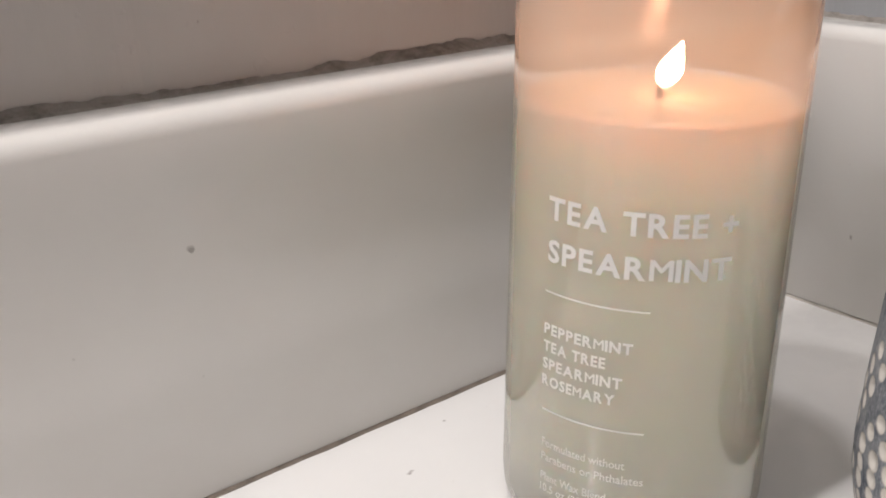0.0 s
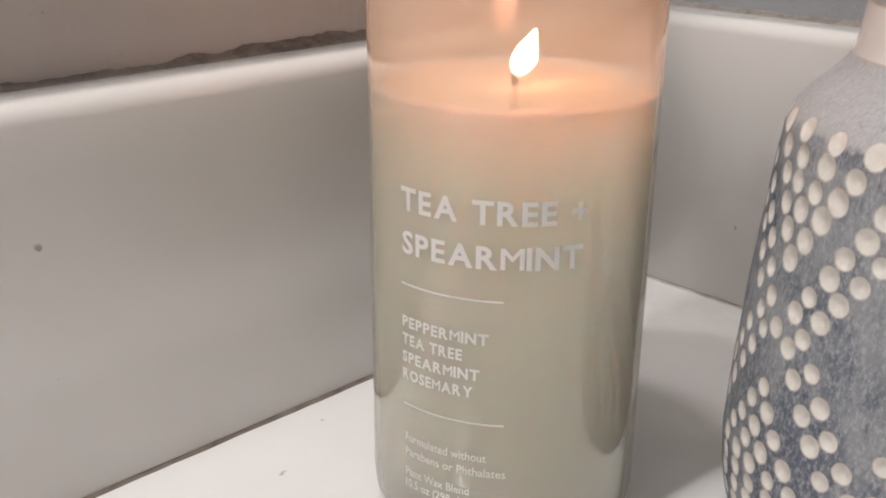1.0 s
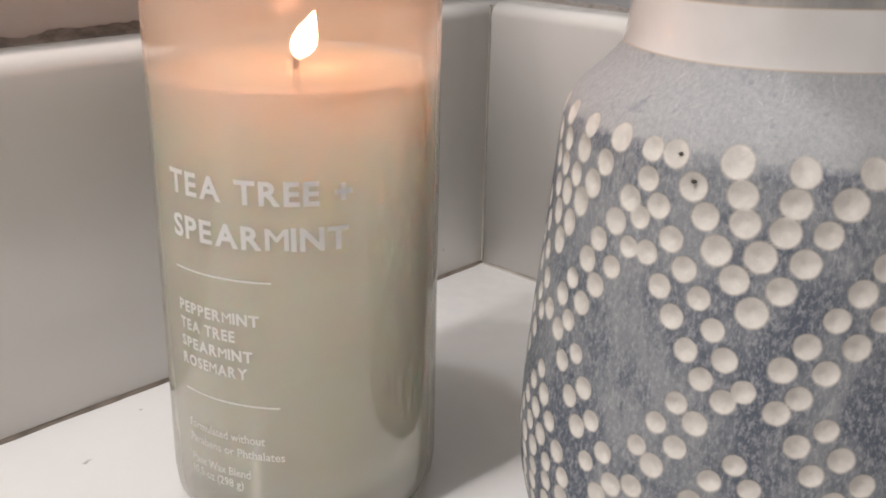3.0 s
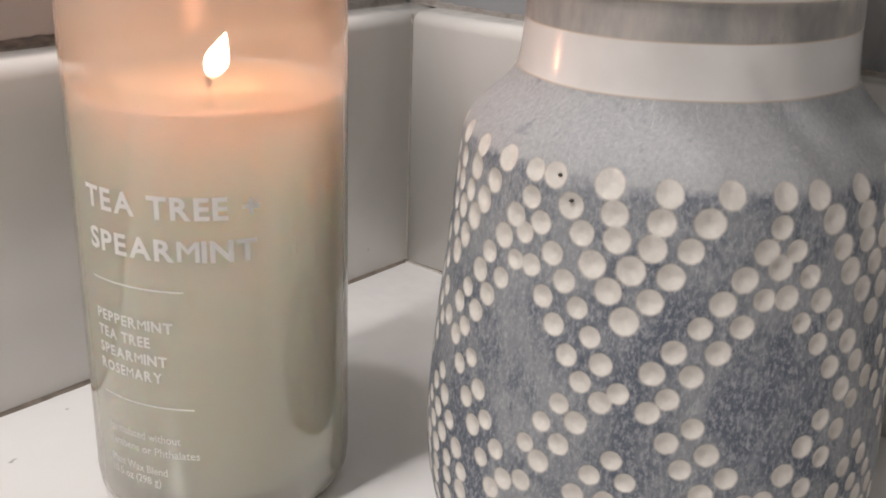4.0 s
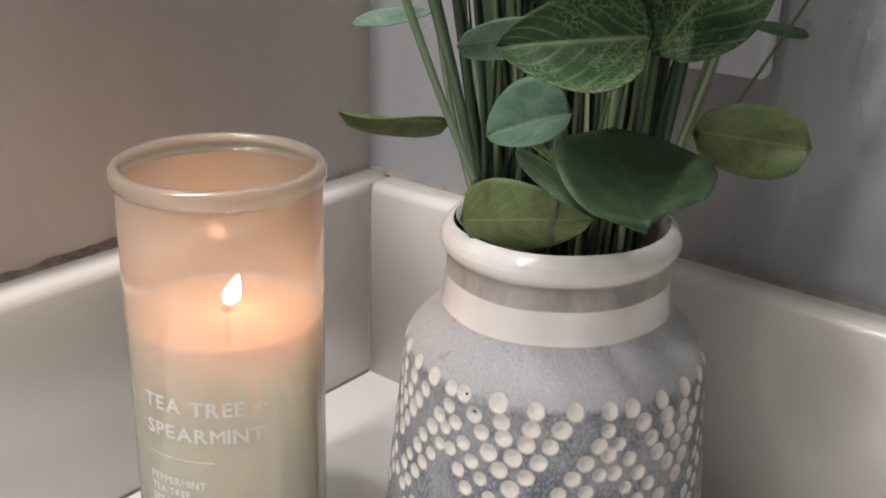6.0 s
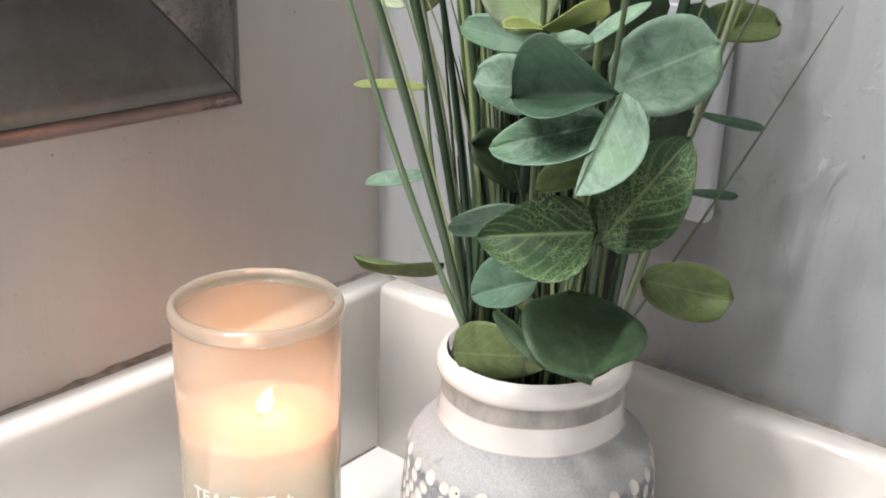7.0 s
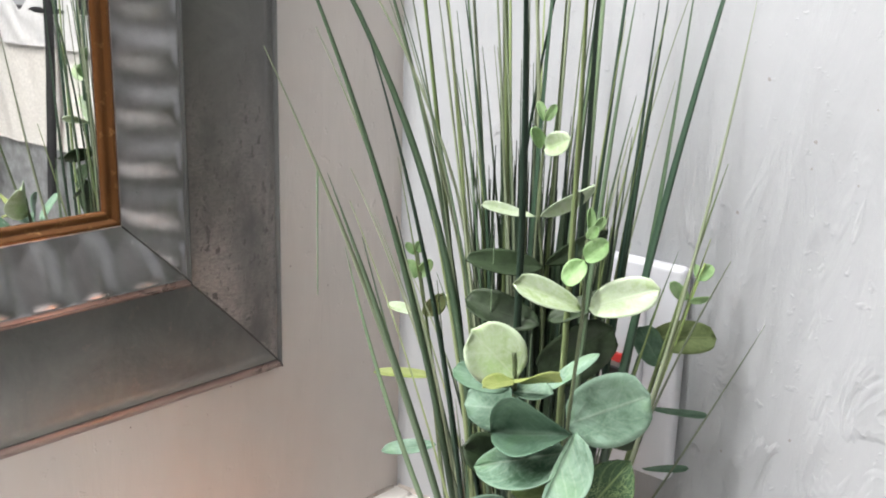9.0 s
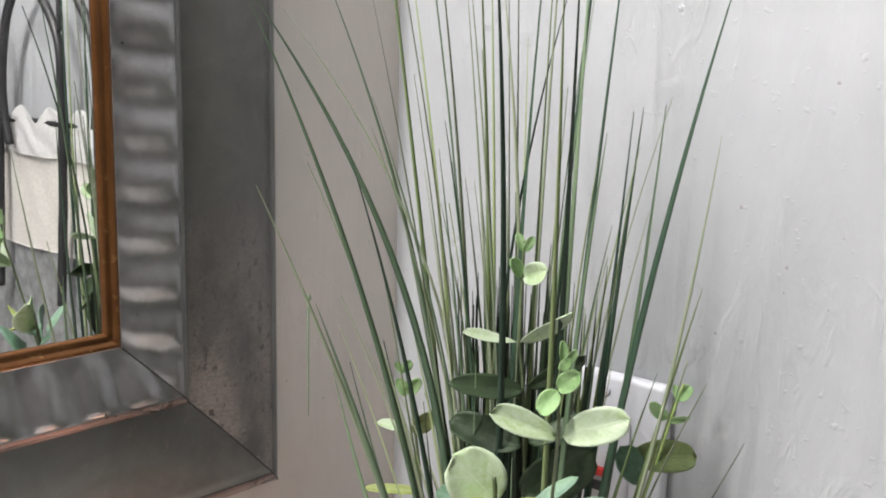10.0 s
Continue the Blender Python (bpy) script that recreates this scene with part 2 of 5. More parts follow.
def pitted_pewter():
    """Dark pewter whose finish is rubbed and pitted towards the lower corner of the upright member."""
    m = Nodes("pitted_pewter")
    sep = m.node("ShaderNodeSeparateXYZ")
    m.link(m.place, sep.inputs[0])
    low = m.ramp(sep.outputs[2], (0.225, 1.0), (0.31, 0.75), (0.40, 0.0))
    cloud = m.ramp(m.noise(34, 4, 0.6, m.stretch(m.place, 1, 1, 0.5)), (0.34, 0.0), (0.56, 1.0))
    rubbed = m.math("MULTIPLY", low, cloud)
    grain = m.noise(420, 4, 0.75, m.stretch(m.place, 1, 1, 1.8))
    pits = m.ramp(m.noise(330, 2, 0.5, m.stretch(m.place, 1, 1, 0.6)), (0.60, 0.0), (0.68, 1.0))
    c = m.mix(m.ramp(m.noise(30, 5, 0.65, None, 0.6), (0.35, 0.0), (0.75, 1.0)), (0.092, 0.091, 0.086), (0.138, 0.133, 0.126))
    c = m.mix(m.math("MULTIPLY", rubbed, m.ramp(grain, (0.35, 0.25), (0.62, 0.95))), c, (0.30, 0.265, 0.25))
    c = m.mix(m.math("MULTIPLY", rubbed, m.math("MULTIPLY", pits, 0.8)), c, (0.03, 0.028, 0.026))
    n = m.bump(m.noise(220, 4), 0.25, 0.0008)
    return m.set(Base_Color=c, Roughness=m.ramp(grain, (0.3, 0.34), (0.7, 0.52)), Metallic=0.6,
                 Normal=m.bump(m.math("MULTIPLY", m.math("SUBTRACT", grain, pits), rubbed), 0.8, 0.0012, n))


PEWTER = frame_metal("dark_pewter", (0.112, 0.113, 0.109), (0.24, 0.19, 0.175), 0.34, 0.5)
PEWTER_PITTED = pitted_pewter()
HAMMERED = frame_metal("hammered_pewter", (0.225, 0.222, 0.228), (0.32, 0.29, 0.28), 0.26, 0.38, 0.9, 0.08)
COPPER = frame_metal("worn_copper", (0.165, 0.118, 0.106), (0.06, 0.05, 0.046))
GOLD = frame_metal("gold_brown_lip", (0.11, 0.045, 0.014), (0.62, 0.36, 0.15), 0.16, 0.3)
SILVER = frame_metal("scuffed_silver", (0.30, 0.28, 0.26), (0.7, 0.68, 0.66))
JOINT = plain("dark_joint", (0.03, 0.028, 0.026), 0.6, 0, 300, 0.3, 0.5)


def mirror_material():
    m = Nodes("mirror_glass")
    return m.set(Base_Color=(0.90, 0.91, 0.91), Metallic=1.0, Roughness=0.012,
                 Normal=m.bump(m.noise(14, 2), 0.02, 0.002))


def vase_material():
    """Grey washed clay with carved cream dots (given by the mesh) and glazed bands by height."""
    m = Nodes("washed_clay")
    dot = m.node("ShaderNodeAttribute", attribute_name="dot").outputs["Fac"]
    band = m.node("ShaderNodeAttribute", attribute_name="glaze").outputs["Fac"]
    body = m.node("ShaderNodeAttribute", attribute_name="body").outputs["Fac"]
    broad = m.math("ADD", m.math("MULTIPLY", m.noise(26, 5, 0.65, None, 0.8), 0.6), m.math("MULTIPLY", m.noise(110, 4, 0.7, m.stretch(m.place, 1, 1, 0.5), 0.5), 0.55))
    grain = m.noise(1100, 4, 0.7, m.stretch(m.place, 1, 1, 0.6))
    scratch = m.noise(330, 6, 0.75, m.stretch(m.place, 1, 1, 0.3), 1.2)
    grey = m.mix(m.ramp(broad, (0.50, 0.0), (0.64, 1.0)), (0.095, 0.112, 0.145), (0.25, 0.26, 0.275))
    grey = m.mix(m.ramp(grain, (0.46, 0.0), (0.66, 0.75)), grey, (0.40, 0.40, 0.41))
    grey = m.mix(m.ramp(scratch, (0.60, 0.0), (0.76, 0.8)), grey, (0.50, 0.50, 0.50))
    pale = m.mix(m.ramp(grain, (0.36, 0.0), (0.70, 1.0)), (0.325, 0.332, 0.34), (0.425, 0.428, 0.43))
    pale = m.mix(m.ramp(scratch, (0.60, 0.0), (0.72, 0.9)), pale, (0.56, 0.56, 0.565))
    fleckd = m.ramp(m.noise(260, 4, 0.7, m.stretch(m.place, 1, 1, 0.5)), (0.28, 0.7), (0.40, 0.0))
    pale = m.mix(fleckd, pale, (0.22, 0.235, 0.26))
    grey = m.mix(fleckd, grey, (0.07, 0.085, 0.115))
    clay = m.mix(m.ramp(m.math("ADD", body, m.math("MULTIPLY", m.math("SUBTRACT", m.noise(60, 4, 0.7), 0.5), 0.9)), (0.3, 0.0), (0.75, 1.0)), pale, grey)
    sep = m.node("ShaderNodeSeparateXYZ")
    m.link(m.place, sep.inputs[0])
    neck = m.ramp(m.math("MULTIPLY", sep.outputs[2], 5.0), (0.590, 0.0), (0.610, 1.0))
    wash = m.mix(m.ramp(m.noise(70, 4, 0.7, m.stretch(m.place, 1, 1, 0.4)), (0.35, 0.0), (0.7, 1.0)), (0.26, 0.25, 0.24), (0.46, 0.42, 0.385))
    clay = m.mix(neck, clay, wash)
    cream = m.mix(m.ramp(m.noise(300, 3), (0.3, 0.0), (0.7, 1.0)), (0.70, 0.665, 0.615), (0.57, 0.535, 0.49))
    jag = m.math("ADD", dot, m.math("MULTIPLY", m.math("SUBTRACT", m.noise(700, 3), 0.5), 0.16))
    mask = m.ramp(jag, (0.46, 0.0), (0.54, 1.0))
    rim = m.ramp(jag, (0.36, 0.0), (0.46, 0.5), (0.56, 0.0))
    c = m.mix(mask, clay, cream)
    c = m.mix(rim, c, (0.62, 0.54, 0.44))
    glaze = m.mix(m.ramp(m.noise(60, 3), (0.3, 0.0), (0.7, 1.0)), (0.74, 0.715, 0.69), (0.66, 0.63, 0.60))
    gl = m.ramp(m.math("ADD", band, m.math("MULTIPLY", m.math("SUBTRACT", m.noise(120, 2), 0.5), 0.25)), (0.44, 0.0), (0.56, 1.0))
    edge = m.ramp(band, (0.25, 0.0), (0.5, 0.7), (0.75, 0.0))
    c = m.mix(gl, c, glaze)
    c = m.mix(edge, c, (0.52, 0.40, 0.29))
    rough = m.math("SUBTRACT", 0.72, m.math("MULTIPLY", gl, 0.58))
    relief = m.bump(grain, 0.35, 0.0006)
    smooth = m.node("ShaderNodeMix", data_type="VECTOR")
    m.put(smooth.inputs[0], gl)
    m.link(relief, smooth.inputs[4])
    geo = m.node("ShaderNodeNewGeometry")
    m.link(geo.outputs["Normal"], smooth.inputs[5])
    return m.set(Base_Color=c, Roughness=rough, Normal=smooth.outputs[1])


VASE_CLAY = vase_material()
VASE_DARK = plain("vase_inside", (0.06, 0.055, 0.05), 0.8)


def frosted_glass():
    """Frosted glass: scatters light through, lets some pass, with a clear gloss on its skin."""
    m = Nodes("sage_frosted_glass")
    c = m.mix(m.ramp(m.noise(40, 3), (0.3, 0.0), (0.7, 1.0)), (0.695, 0.684, 0.612), (0.675, 0.664, 0.592))
    thin = m.node("ShaderNodeBsdfTranslucent")
    m.link(c, thin.inputs["Color"])
    face = m.node("ShaderNodeBsdfDiffuse")
    m.put(face.inputs["Color"], c)
    clear = m.node("ShaderNodeBsdfTransparent")
    m.put(clear.inputs["Color"], (0.78, 0.75, 0.67))
    a = m.node("ShaderNodeMixShader")
    a.inputs[0].default_value = 0.46
    m.link(face.outputs[0], a.inputs[1])
    m.link(thin.outputs[0], a.inputs[2])
    b = m.node("ShaderNodeMixShader")
    b.inputs[0].default_value = 0.48
    m.link(a.outputs[0], b.inputs[1])
    m.link(clear.outputs[0], b.inputs[2])
    return skin_gloss(m, b.outputs[0], 0.06, 0.07)


def skin_gloss(m, under, rough, least=0.05):
    gloss = m.node("ShaderNodeBsdfGlossy")
    gloss.inputs["Roughness"].default_value = rough
    facing = m.node("ShaderNodeLayerWeight").outputs["Facing"]
    skin = m.node("ShaderNodeMixShader")
    m.link(m.math("ADD", least, m.math("MULTIPLY", m.math("POWER", facing, 1.6), 0.6)), skin.inputs[0])
    m.link(under, skin.inputs[1])
    m.link(gloss.outputs[0], skin.inputs[2])
    m.link(skin.outputs[0], m.out.inputs["Surface"])
    return m.mat


def inner_glass():
    m = Nodes("clear_inner_glass")
    clear = m.node("ShaderNodeBsdfTransparent")
    m.put(clear.inputs["Color"], (0.98, 0.98, 0.96))
    return skin_gloss(m, clear.outputs[0], 0.08, 0.010)


GLASS_INNER = inner_glass()
GLASS = frosted_glass()


def wax_material():
    m = Nodes("sage_plant_wax")
    c = m.mix(m.ramp(m.noise(50, 3), (0.3, 0.0), (0.7, 1.0)), (0.95, 0.885, 0.775), (0.93, 0.865, 0.755))
    mat = m.set(Base_Color=c, Roughness=0.5, Specular_IOR_Level=0.2, Subsurface_Weight=1.0, Subsurface_Scale=0.05)
    m.bsdf.inputs["Subsurface Radius"].default_value = (1.0, 0.66, 0.44)
    return mat


def pool_material():
    """Melted wax: lets much of the flame's light down, scatters the rest."""
    m = Nodes("melted_wax")
    c = m.mix(m.ramp(m.noise(60, 3), (0.3, 0.0), (0.7, 1.0)), (0.90, 0.83, 0.72), (0.87, 0.80, 0.69))
    thin = m.node("ShaderNodeBsdfTranslucent")
    m.link(c, thin.inputs["Color"])
    face = m.node("ShaderNodeBsdfDiffuse")
    m.put(face.inputs["Color"], c)
    clear = m.node("ShaderNodeBsdfTransparent")
    m.put(clear.inputs["Color"], (0.99, 0.96, 0.91))
    a = m.node("ShaderNodeMixShader")
    a.inputs[0].default_value = 0.4
    m.link(face.outputs[0], a.inputs[1])
    m.link(thin.outputs[0], a.inputs[2])
    b = m.node("ShaderNodeMixShader")
    b.inputs[0].default_value = 0.72
    m.link(a.outputs[0], b.inputs[1])
    m.link(clear.outputs[0], b.inputs[2])
    m.link(b.outputs[0], m.out.inputs["Surface"])
    return m.mat


POOL = pool_material()
WAX = wax_material()
INK = plain("white_print", (0.74, 0.73, 0.71), 0.5, 0, 50, 0.0, 0.02)
WICK = plain("burnt_wick", (0.02, 0.017, 0.015), 0.9)


def flame_material():
    m = Nodes("candle_flame")
    em = m.node("ShaderNodeEmission")
    em.inputs["Color"].default_value = (1.0, 0.43, 0.27, 1)
    sep = m.node("ShaderNodeSeparateXYZ")
    m.link(m.place, sep.inputs[0])
    up = m.ramp(m.math("MULTIPLY", m.math("SUBTRACT", sep.outputs[2], 0.1062), 92.0), (0.08, 0.05), (0.34, 0.85), (0.7, 1.0), (1.0, 0.6))
    m.link(m.math("MULTIPLY", up, 166.0), em.inputs["Strength"])
    m.link(em.outputs[0], m.out.inputs["Surface"])
    return m.mat


FLAME = flame_material()


# ---- building helpers ----
def mesh_of(bm, name, smooth=True):
    me = bpy.data.meshes.new(name)
    bm.normal_update()
    bm.to_mesh(me)
    bm.free()
    for p in me.polygons:
        p.use_smooth = smooth
    return me


def part(name, bm, material, parent=None, label="", smooth=True):
    """One mesh object, under a thing where one is given."""
    me = bm if isinstance(bm, bpy.types.Mesh) else mesh_of(bm, name, smooth)
    if material is not None and not me.materials:
        me.materials.append(material)
    ob = new(name, me)
    if parent is not None:
        ob.parent = parent
        ob.matrix_parent_inverse = parent.matrix_world.inverted()
    return tagged(ob, label) if label else ob


def thing(name, place, label, category, group="", kind=""):
    ob = new(name)
    ob.location = place
    bpy.context.view_layer.update()
    ob.empty_display_size = 0.02
    return tagged(ob, label, category, group, kind)


def box(x0, x1, y0, y1, z0, z1, bevel=0.0, segments=3):
    bm = bmesh.new()
    bmesh.ops.create_cube(bm, size=1.0)
    for v in bm.verts:
        v.co = Vector(((x0, x1)[v.co.x > 0], (y0, y1)[v.co.y > 0], (z0, z1)[v.co.z > 0]))
    if bevel:
        bmesh.ops.bevel(bm, geom=list(bm.edges), offset=bevel, segments=segments, profile=0.5, affect="EDGES")
    return bm


def lathe(profile, steps, axis=(0.0, 0.0), first=True, last=True):
    """A turned shape from (radius, height) pairs round an upright axis."""
    bm = bmesh.new()
    rings = []
    for r, z in profile:
        rings.append([bm.verts.new((axis[0] + r * math.cos(2 * math.pi * k / steps),
                                    axis[1] + r * math.sin(2 * math.pi * k / steps), z)) for k in range(steps)])
    for a, b in zip(rings, rings[1:]):
        for k in range(steps):
            bm.faces.new((a[k], a[(k + 1) % steps], b[(k + 1) % steps], b[k]))
    if first:
        bm.faces.new(list(reversed(rings[0])))
    if last:
        bm.faces.new(rings[-1])
    return bm


def tube(points, radius, sides=8, ends=True):
    """A round bar along a smooth line through the points; radius may be a list."""
    pts = [Vector(p) for p in points]
    line = []
    for i in range(len(pts) - 1):
        p0, p1, p2, p3 = pts[max(i - 1, 0)], pts[i], pts[i + 1], pts[min(i + 2, len(pts) - 1)]
        for k in range(6):
            t = k / 6
            line.append(0.5 * (2 * p1 + (p2 - p0) * t + (2 * p0 - 5 * p1 + 4 * p2 - p3) * t * t + (3 * p1 - p0 - 3 * p2 + p3) * t ** 3))
    line.append(pts[-1])
    bm = bmesh.new()
    rings = []
    for i, p in enumerate(line):
        d = (line[min(i + 1, len(line) - 1)] - line[max(i - 1, 0)]).normalized()
        a = d.orthogonal().normalized() if i == 0 else (side - d * side.dot(d)).normalized()
        side = a
        b = d.cross(a)
        r = radius if isinstance(radius, float) else radius[0] + (radius[1] - radius[0]) * i / (len(line) - 1)
        rings.append([bm.verts.new(p + r * (math.cos(2 * math.pi * k / sides) * a + math.sin(2 * math.pi * k / sides) * b)) for k in range(sides)])
    for a, b in zip(rings, rings[1:]):
        for k in range(sides):
            bm.faces.new((a[k], a[(k + 1) % sides], b[(k + 1) % sides], b[k]))
    if ends:
        bm.faces.new(list(reversed(rings[0])))
        bm.faces.new(rings[-1])
    return bm


# ---- the setting ----
H_SPLASH, T_SPLASH = 0.102, 0.016
X0, Y0, Z0, Z1 = -3.2, -3.0, -0.86, 1.60      # room's far corner, floor and ceiling


def structure(name, bm, mat, label, smooth=False):
    return tagged(part(name, bm, mat, None, "", smooth), label, name.split("_")[0], "", "structure")


structure("wall_mirror_side", box(X0 - 0.1, T_SPLASH + 0.12, T_SPLASH, T_SPLASH + 0.12, Z0, Z1), WALL_PAINT,
          "grey-beige trowelled plaster wall behind the mirror")
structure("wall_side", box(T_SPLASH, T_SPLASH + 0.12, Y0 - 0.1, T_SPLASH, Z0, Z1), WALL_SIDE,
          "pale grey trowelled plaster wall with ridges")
structure("wall_back", box(X0 - 0.1, T_SPLASH + 0.12, Y0 - 0.12, Y0, Z0, Z1), ROOM, "plain painted wall behind the camera")
structure("wall_far", box(X0 - 0.12, X0, Y0, T_SPLASH, Z0, Z1), ROOM, "plain painted wall closing the room")
structure("ceiling", box(X0 - 0.1, T_SPLASH + 0.12, Y0 - 0.1, T_SPLASH + 0.12, Z1, Z1 + 0.1), ROOM, "plain painted ceiling")
structure("floor", box(X0 - 0.1, T_SPLASH + 0.12, Y0 - 0.1, T_SPLASH + 0.12, Z0 - 0.1, Z0), FLOOR, "plain tiled bathroom floor")

# vanity top with its cabinet, and the two backsplash slabs standing on it
tagged(part("countertop", box(-1.55, T_SPLASH - 0.001, -0.56, T_SPLASH - 0.001, -0.035, 0.0, 0.003), COUNTER),
       "glossy white cultured marble vanity countertop", "countertop")
tagged(part("vanity_cabinet", box(-1.53, T_SPLASH - 0.002, -0.53, T_SPLASH - 0.002, Z0, -0.0355, 0.002), ROOM),
       "plain painted vanity cabinet under the countertop", "cabinet")


def splash(name, length, rows):
    """A slab with an eased, rounded front top edge; runs along local x, front face at y = 0."""
    prof = [(0.0, 0.0012)]
    r = 0.0050
    for k in range(9):
        a = math.pi / 2 * k / 8
        prof.append((r - r * math.cos(a), H_SPLASH - r + r * math.sin(a)))
    prof += [(T_SPLASH - 0.0012, H_SPLASH + 0.0002), (T_SPLASH - 0.0004, H_SPLASH - 0.001), (T_SPLASH - 0.0004, 0.0012)]
    bm = bmesh.new()
    ends = []
    for i in range(rows + 1):
        x = -length * i / rows
        ends.append([bm.verts.new((x, y, z)) for y, z in prof])
    for a, b in zip(ends, ends[1:]):
        for k in range(len(prof)):
            bm.faces.new((a[k], a[(k + 1) % len(prof)], b[(k + 1) % len(prof)], b[k]))
    bm.faces.new(ends[0])
    bm.faces.new(list(reversed(ends[-1])))
    bmesh.ops.recalc_face_normals(bm, faces=bm.faces)
    return bm


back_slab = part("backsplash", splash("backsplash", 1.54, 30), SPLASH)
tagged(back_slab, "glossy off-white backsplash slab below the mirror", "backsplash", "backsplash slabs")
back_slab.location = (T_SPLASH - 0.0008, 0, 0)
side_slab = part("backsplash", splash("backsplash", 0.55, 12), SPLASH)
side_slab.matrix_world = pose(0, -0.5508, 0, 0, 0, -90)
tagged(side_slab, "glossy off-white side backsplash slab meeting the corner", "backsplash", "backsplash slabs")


def wobbly_strip(p0, p1, radius, seed, steps=90, flat=0.6):
    """An uneven bead of caulk from p0 to p1."""
    rng = random.Random(seed)
    a, b = Vector(p0), Vector(p1)
    d = (b - a).normalized()
    s = d.orthogonal().normalized()
    t = d.cross(s)
    bm = bmesh.new()
    rings = []
    for i in range(steps + 1):
        r = radius * (0.75 + 0.5 * rng.random())
        c = a.lerp(b, i / steps)
        rings.append([bm.verts.new(c + r * (math.cos(math.pi * k / 3) * s + flat * math.sin(math.pi * k / 3) * t)) for k in range(6)])
    for u, v in zip(rings, rings[1:]):
        for k in range(6):
            bm.faces.new((u[k], u[(k + 1) % 6], v[(k + 1) % 6], v[k]))
    bm.faces.new(list(reversed(rings[0])))
    bm.faces.new(rings[-1])
    return bm


structure("trim_caulk_counter", wobbly_strip((-1.5, 0.0004, 0.0003), (-0.001, 0.0004, 0.0003), 0.0014, 3, 300), CAULK,
          "thin stained caulk line along the countertop")
structure("trim_caulk_side", wobbly_strip((0.0005, -0.55, 0.0002), (0.0005, -0.001, 0.0002), 0.0008, 4, 160), CAULK_PALE,
          "thin stained caulk line under the side slab")
structure("trim_caulk_corner", wobbly_strip((0.0006, 0.0002, 0.0005), (0.0006, 0.0002, H_SPLASH - 0.001), 0.0009, 5, 60), CAULK_PALE,
          "stained caulk joint between the two slabs")
def grime_ribbon(length, tallest, seed, steps):
    """A smeared, mildewed fillet in the joint: uneven height, runs along local -x from 0, stands on z = 0 against y = 0."""
    rng = random.Random(seed)
    waves = [(rng.uniform(20, 70), rng.uniform(0, 6)) for _ in range(3)] + [(rng.uniform(150, 500), rng.uniform(0, 6)) for _ in range(4)]
    bm = bmesh.new()
    rows = []
    for i in range(steps + 1):
        x = -length * i / steps
        h = tallest * (0.55 + sum(math.sin(f * x + p) for f, p in waves[:3]) * 0.11 + sum(math.sin(f * x + p) for f, p in waves[3:]) * 0.045) + 0.0006 * rng.random()
        h = max(h, 0.0012)
        rows.append([bm.verts.new((x, y, z)) for y, z in ((0.0, 0.0), (-0.0016 - 0.0004 * rng.random(), 0.0), (-0.0009, 0.3 * h), (-0.0005, 0.7 * h), (0.0, h))])
    for u, v in zip(rows, rows[1:]):
        for k in range(4):
            bm.faces.new((u[k], v[k], v[k + 1], u[k + 1]))
    return bm


back_grime = structure("trim_grime_back", grime_ribbon(1.51, 0.0036, 6, 900), GRIME, "dark mildew and smeared caulk along the wall joint")
back_grime.location = (0.012, T_SPLASH - 0.0002, H_SPLASH + 0.0001)
side_grime = structure("trim_grime_side", grime_ribbon(0.55, 0.0028, 7, 400), GRIME, "dark mildew and smeared caulk along the side wall joint")
side_grime.matrix_world = pose(T_SPLASH - 0.0002, -0.5358, H_SPLASH + 0.0001, 0, 0, -90)


# ---- mirror with its moulded frame ----
FX1, FX0, FZ0, FZ1 = -0.0821, -1.55, 0.2130, 1.02       # outer edges of the frame
WALL_Y = T_SPLASH


def frame_profile():
    """(distance inwards, depth in front of the wall, band) across the frame."""
    rows = [(0.0, 0.0005, 0), (0.0002, 0.0042, 0), (0.0012, 0.0062, 0), (0.0040, 0.0094, 0), (0.0066, 0.0112, 0), (0.0078, 0.0110, 0), (0.0083, 0.0104, 1)]
    rows += [(0.0085 + 0.0535 * k / 8, 0.0116 + 0.0036 * math.sin(math.pi * k / 8) + 0.0012 * k / 8, 1) for k in range(9)]
    rows += [(0.0627, 0.0126, 2), (0.0637, 0.0148, 2), (0.0655, 0.0168, 2), (0.0672, 0.0170, 2), (0.0677, 0.0166, 3)]
    rows += [(0.0684 + 0.0290 * k / 8, 0.0172 - 0.0088 * (k / 8) ** 1.2, 3) for k in range(9)]
    rows += [(0.0975, 0.0088, 5), (0.0978, 0.0098, 5), (0.0983, 0.0100, 5), (0.0984, 0.0096, 4), (0.0986, 0.0104, 4), (0.1002, 0.0102, 4), (0.1012, 0.0082, 4), (0.1024, 0.0078, 4),
             (0.1038, 0.0084, 4), (0.1052, 0.0076, 4), (0.1057, 0.0048, 4)]
    return rows


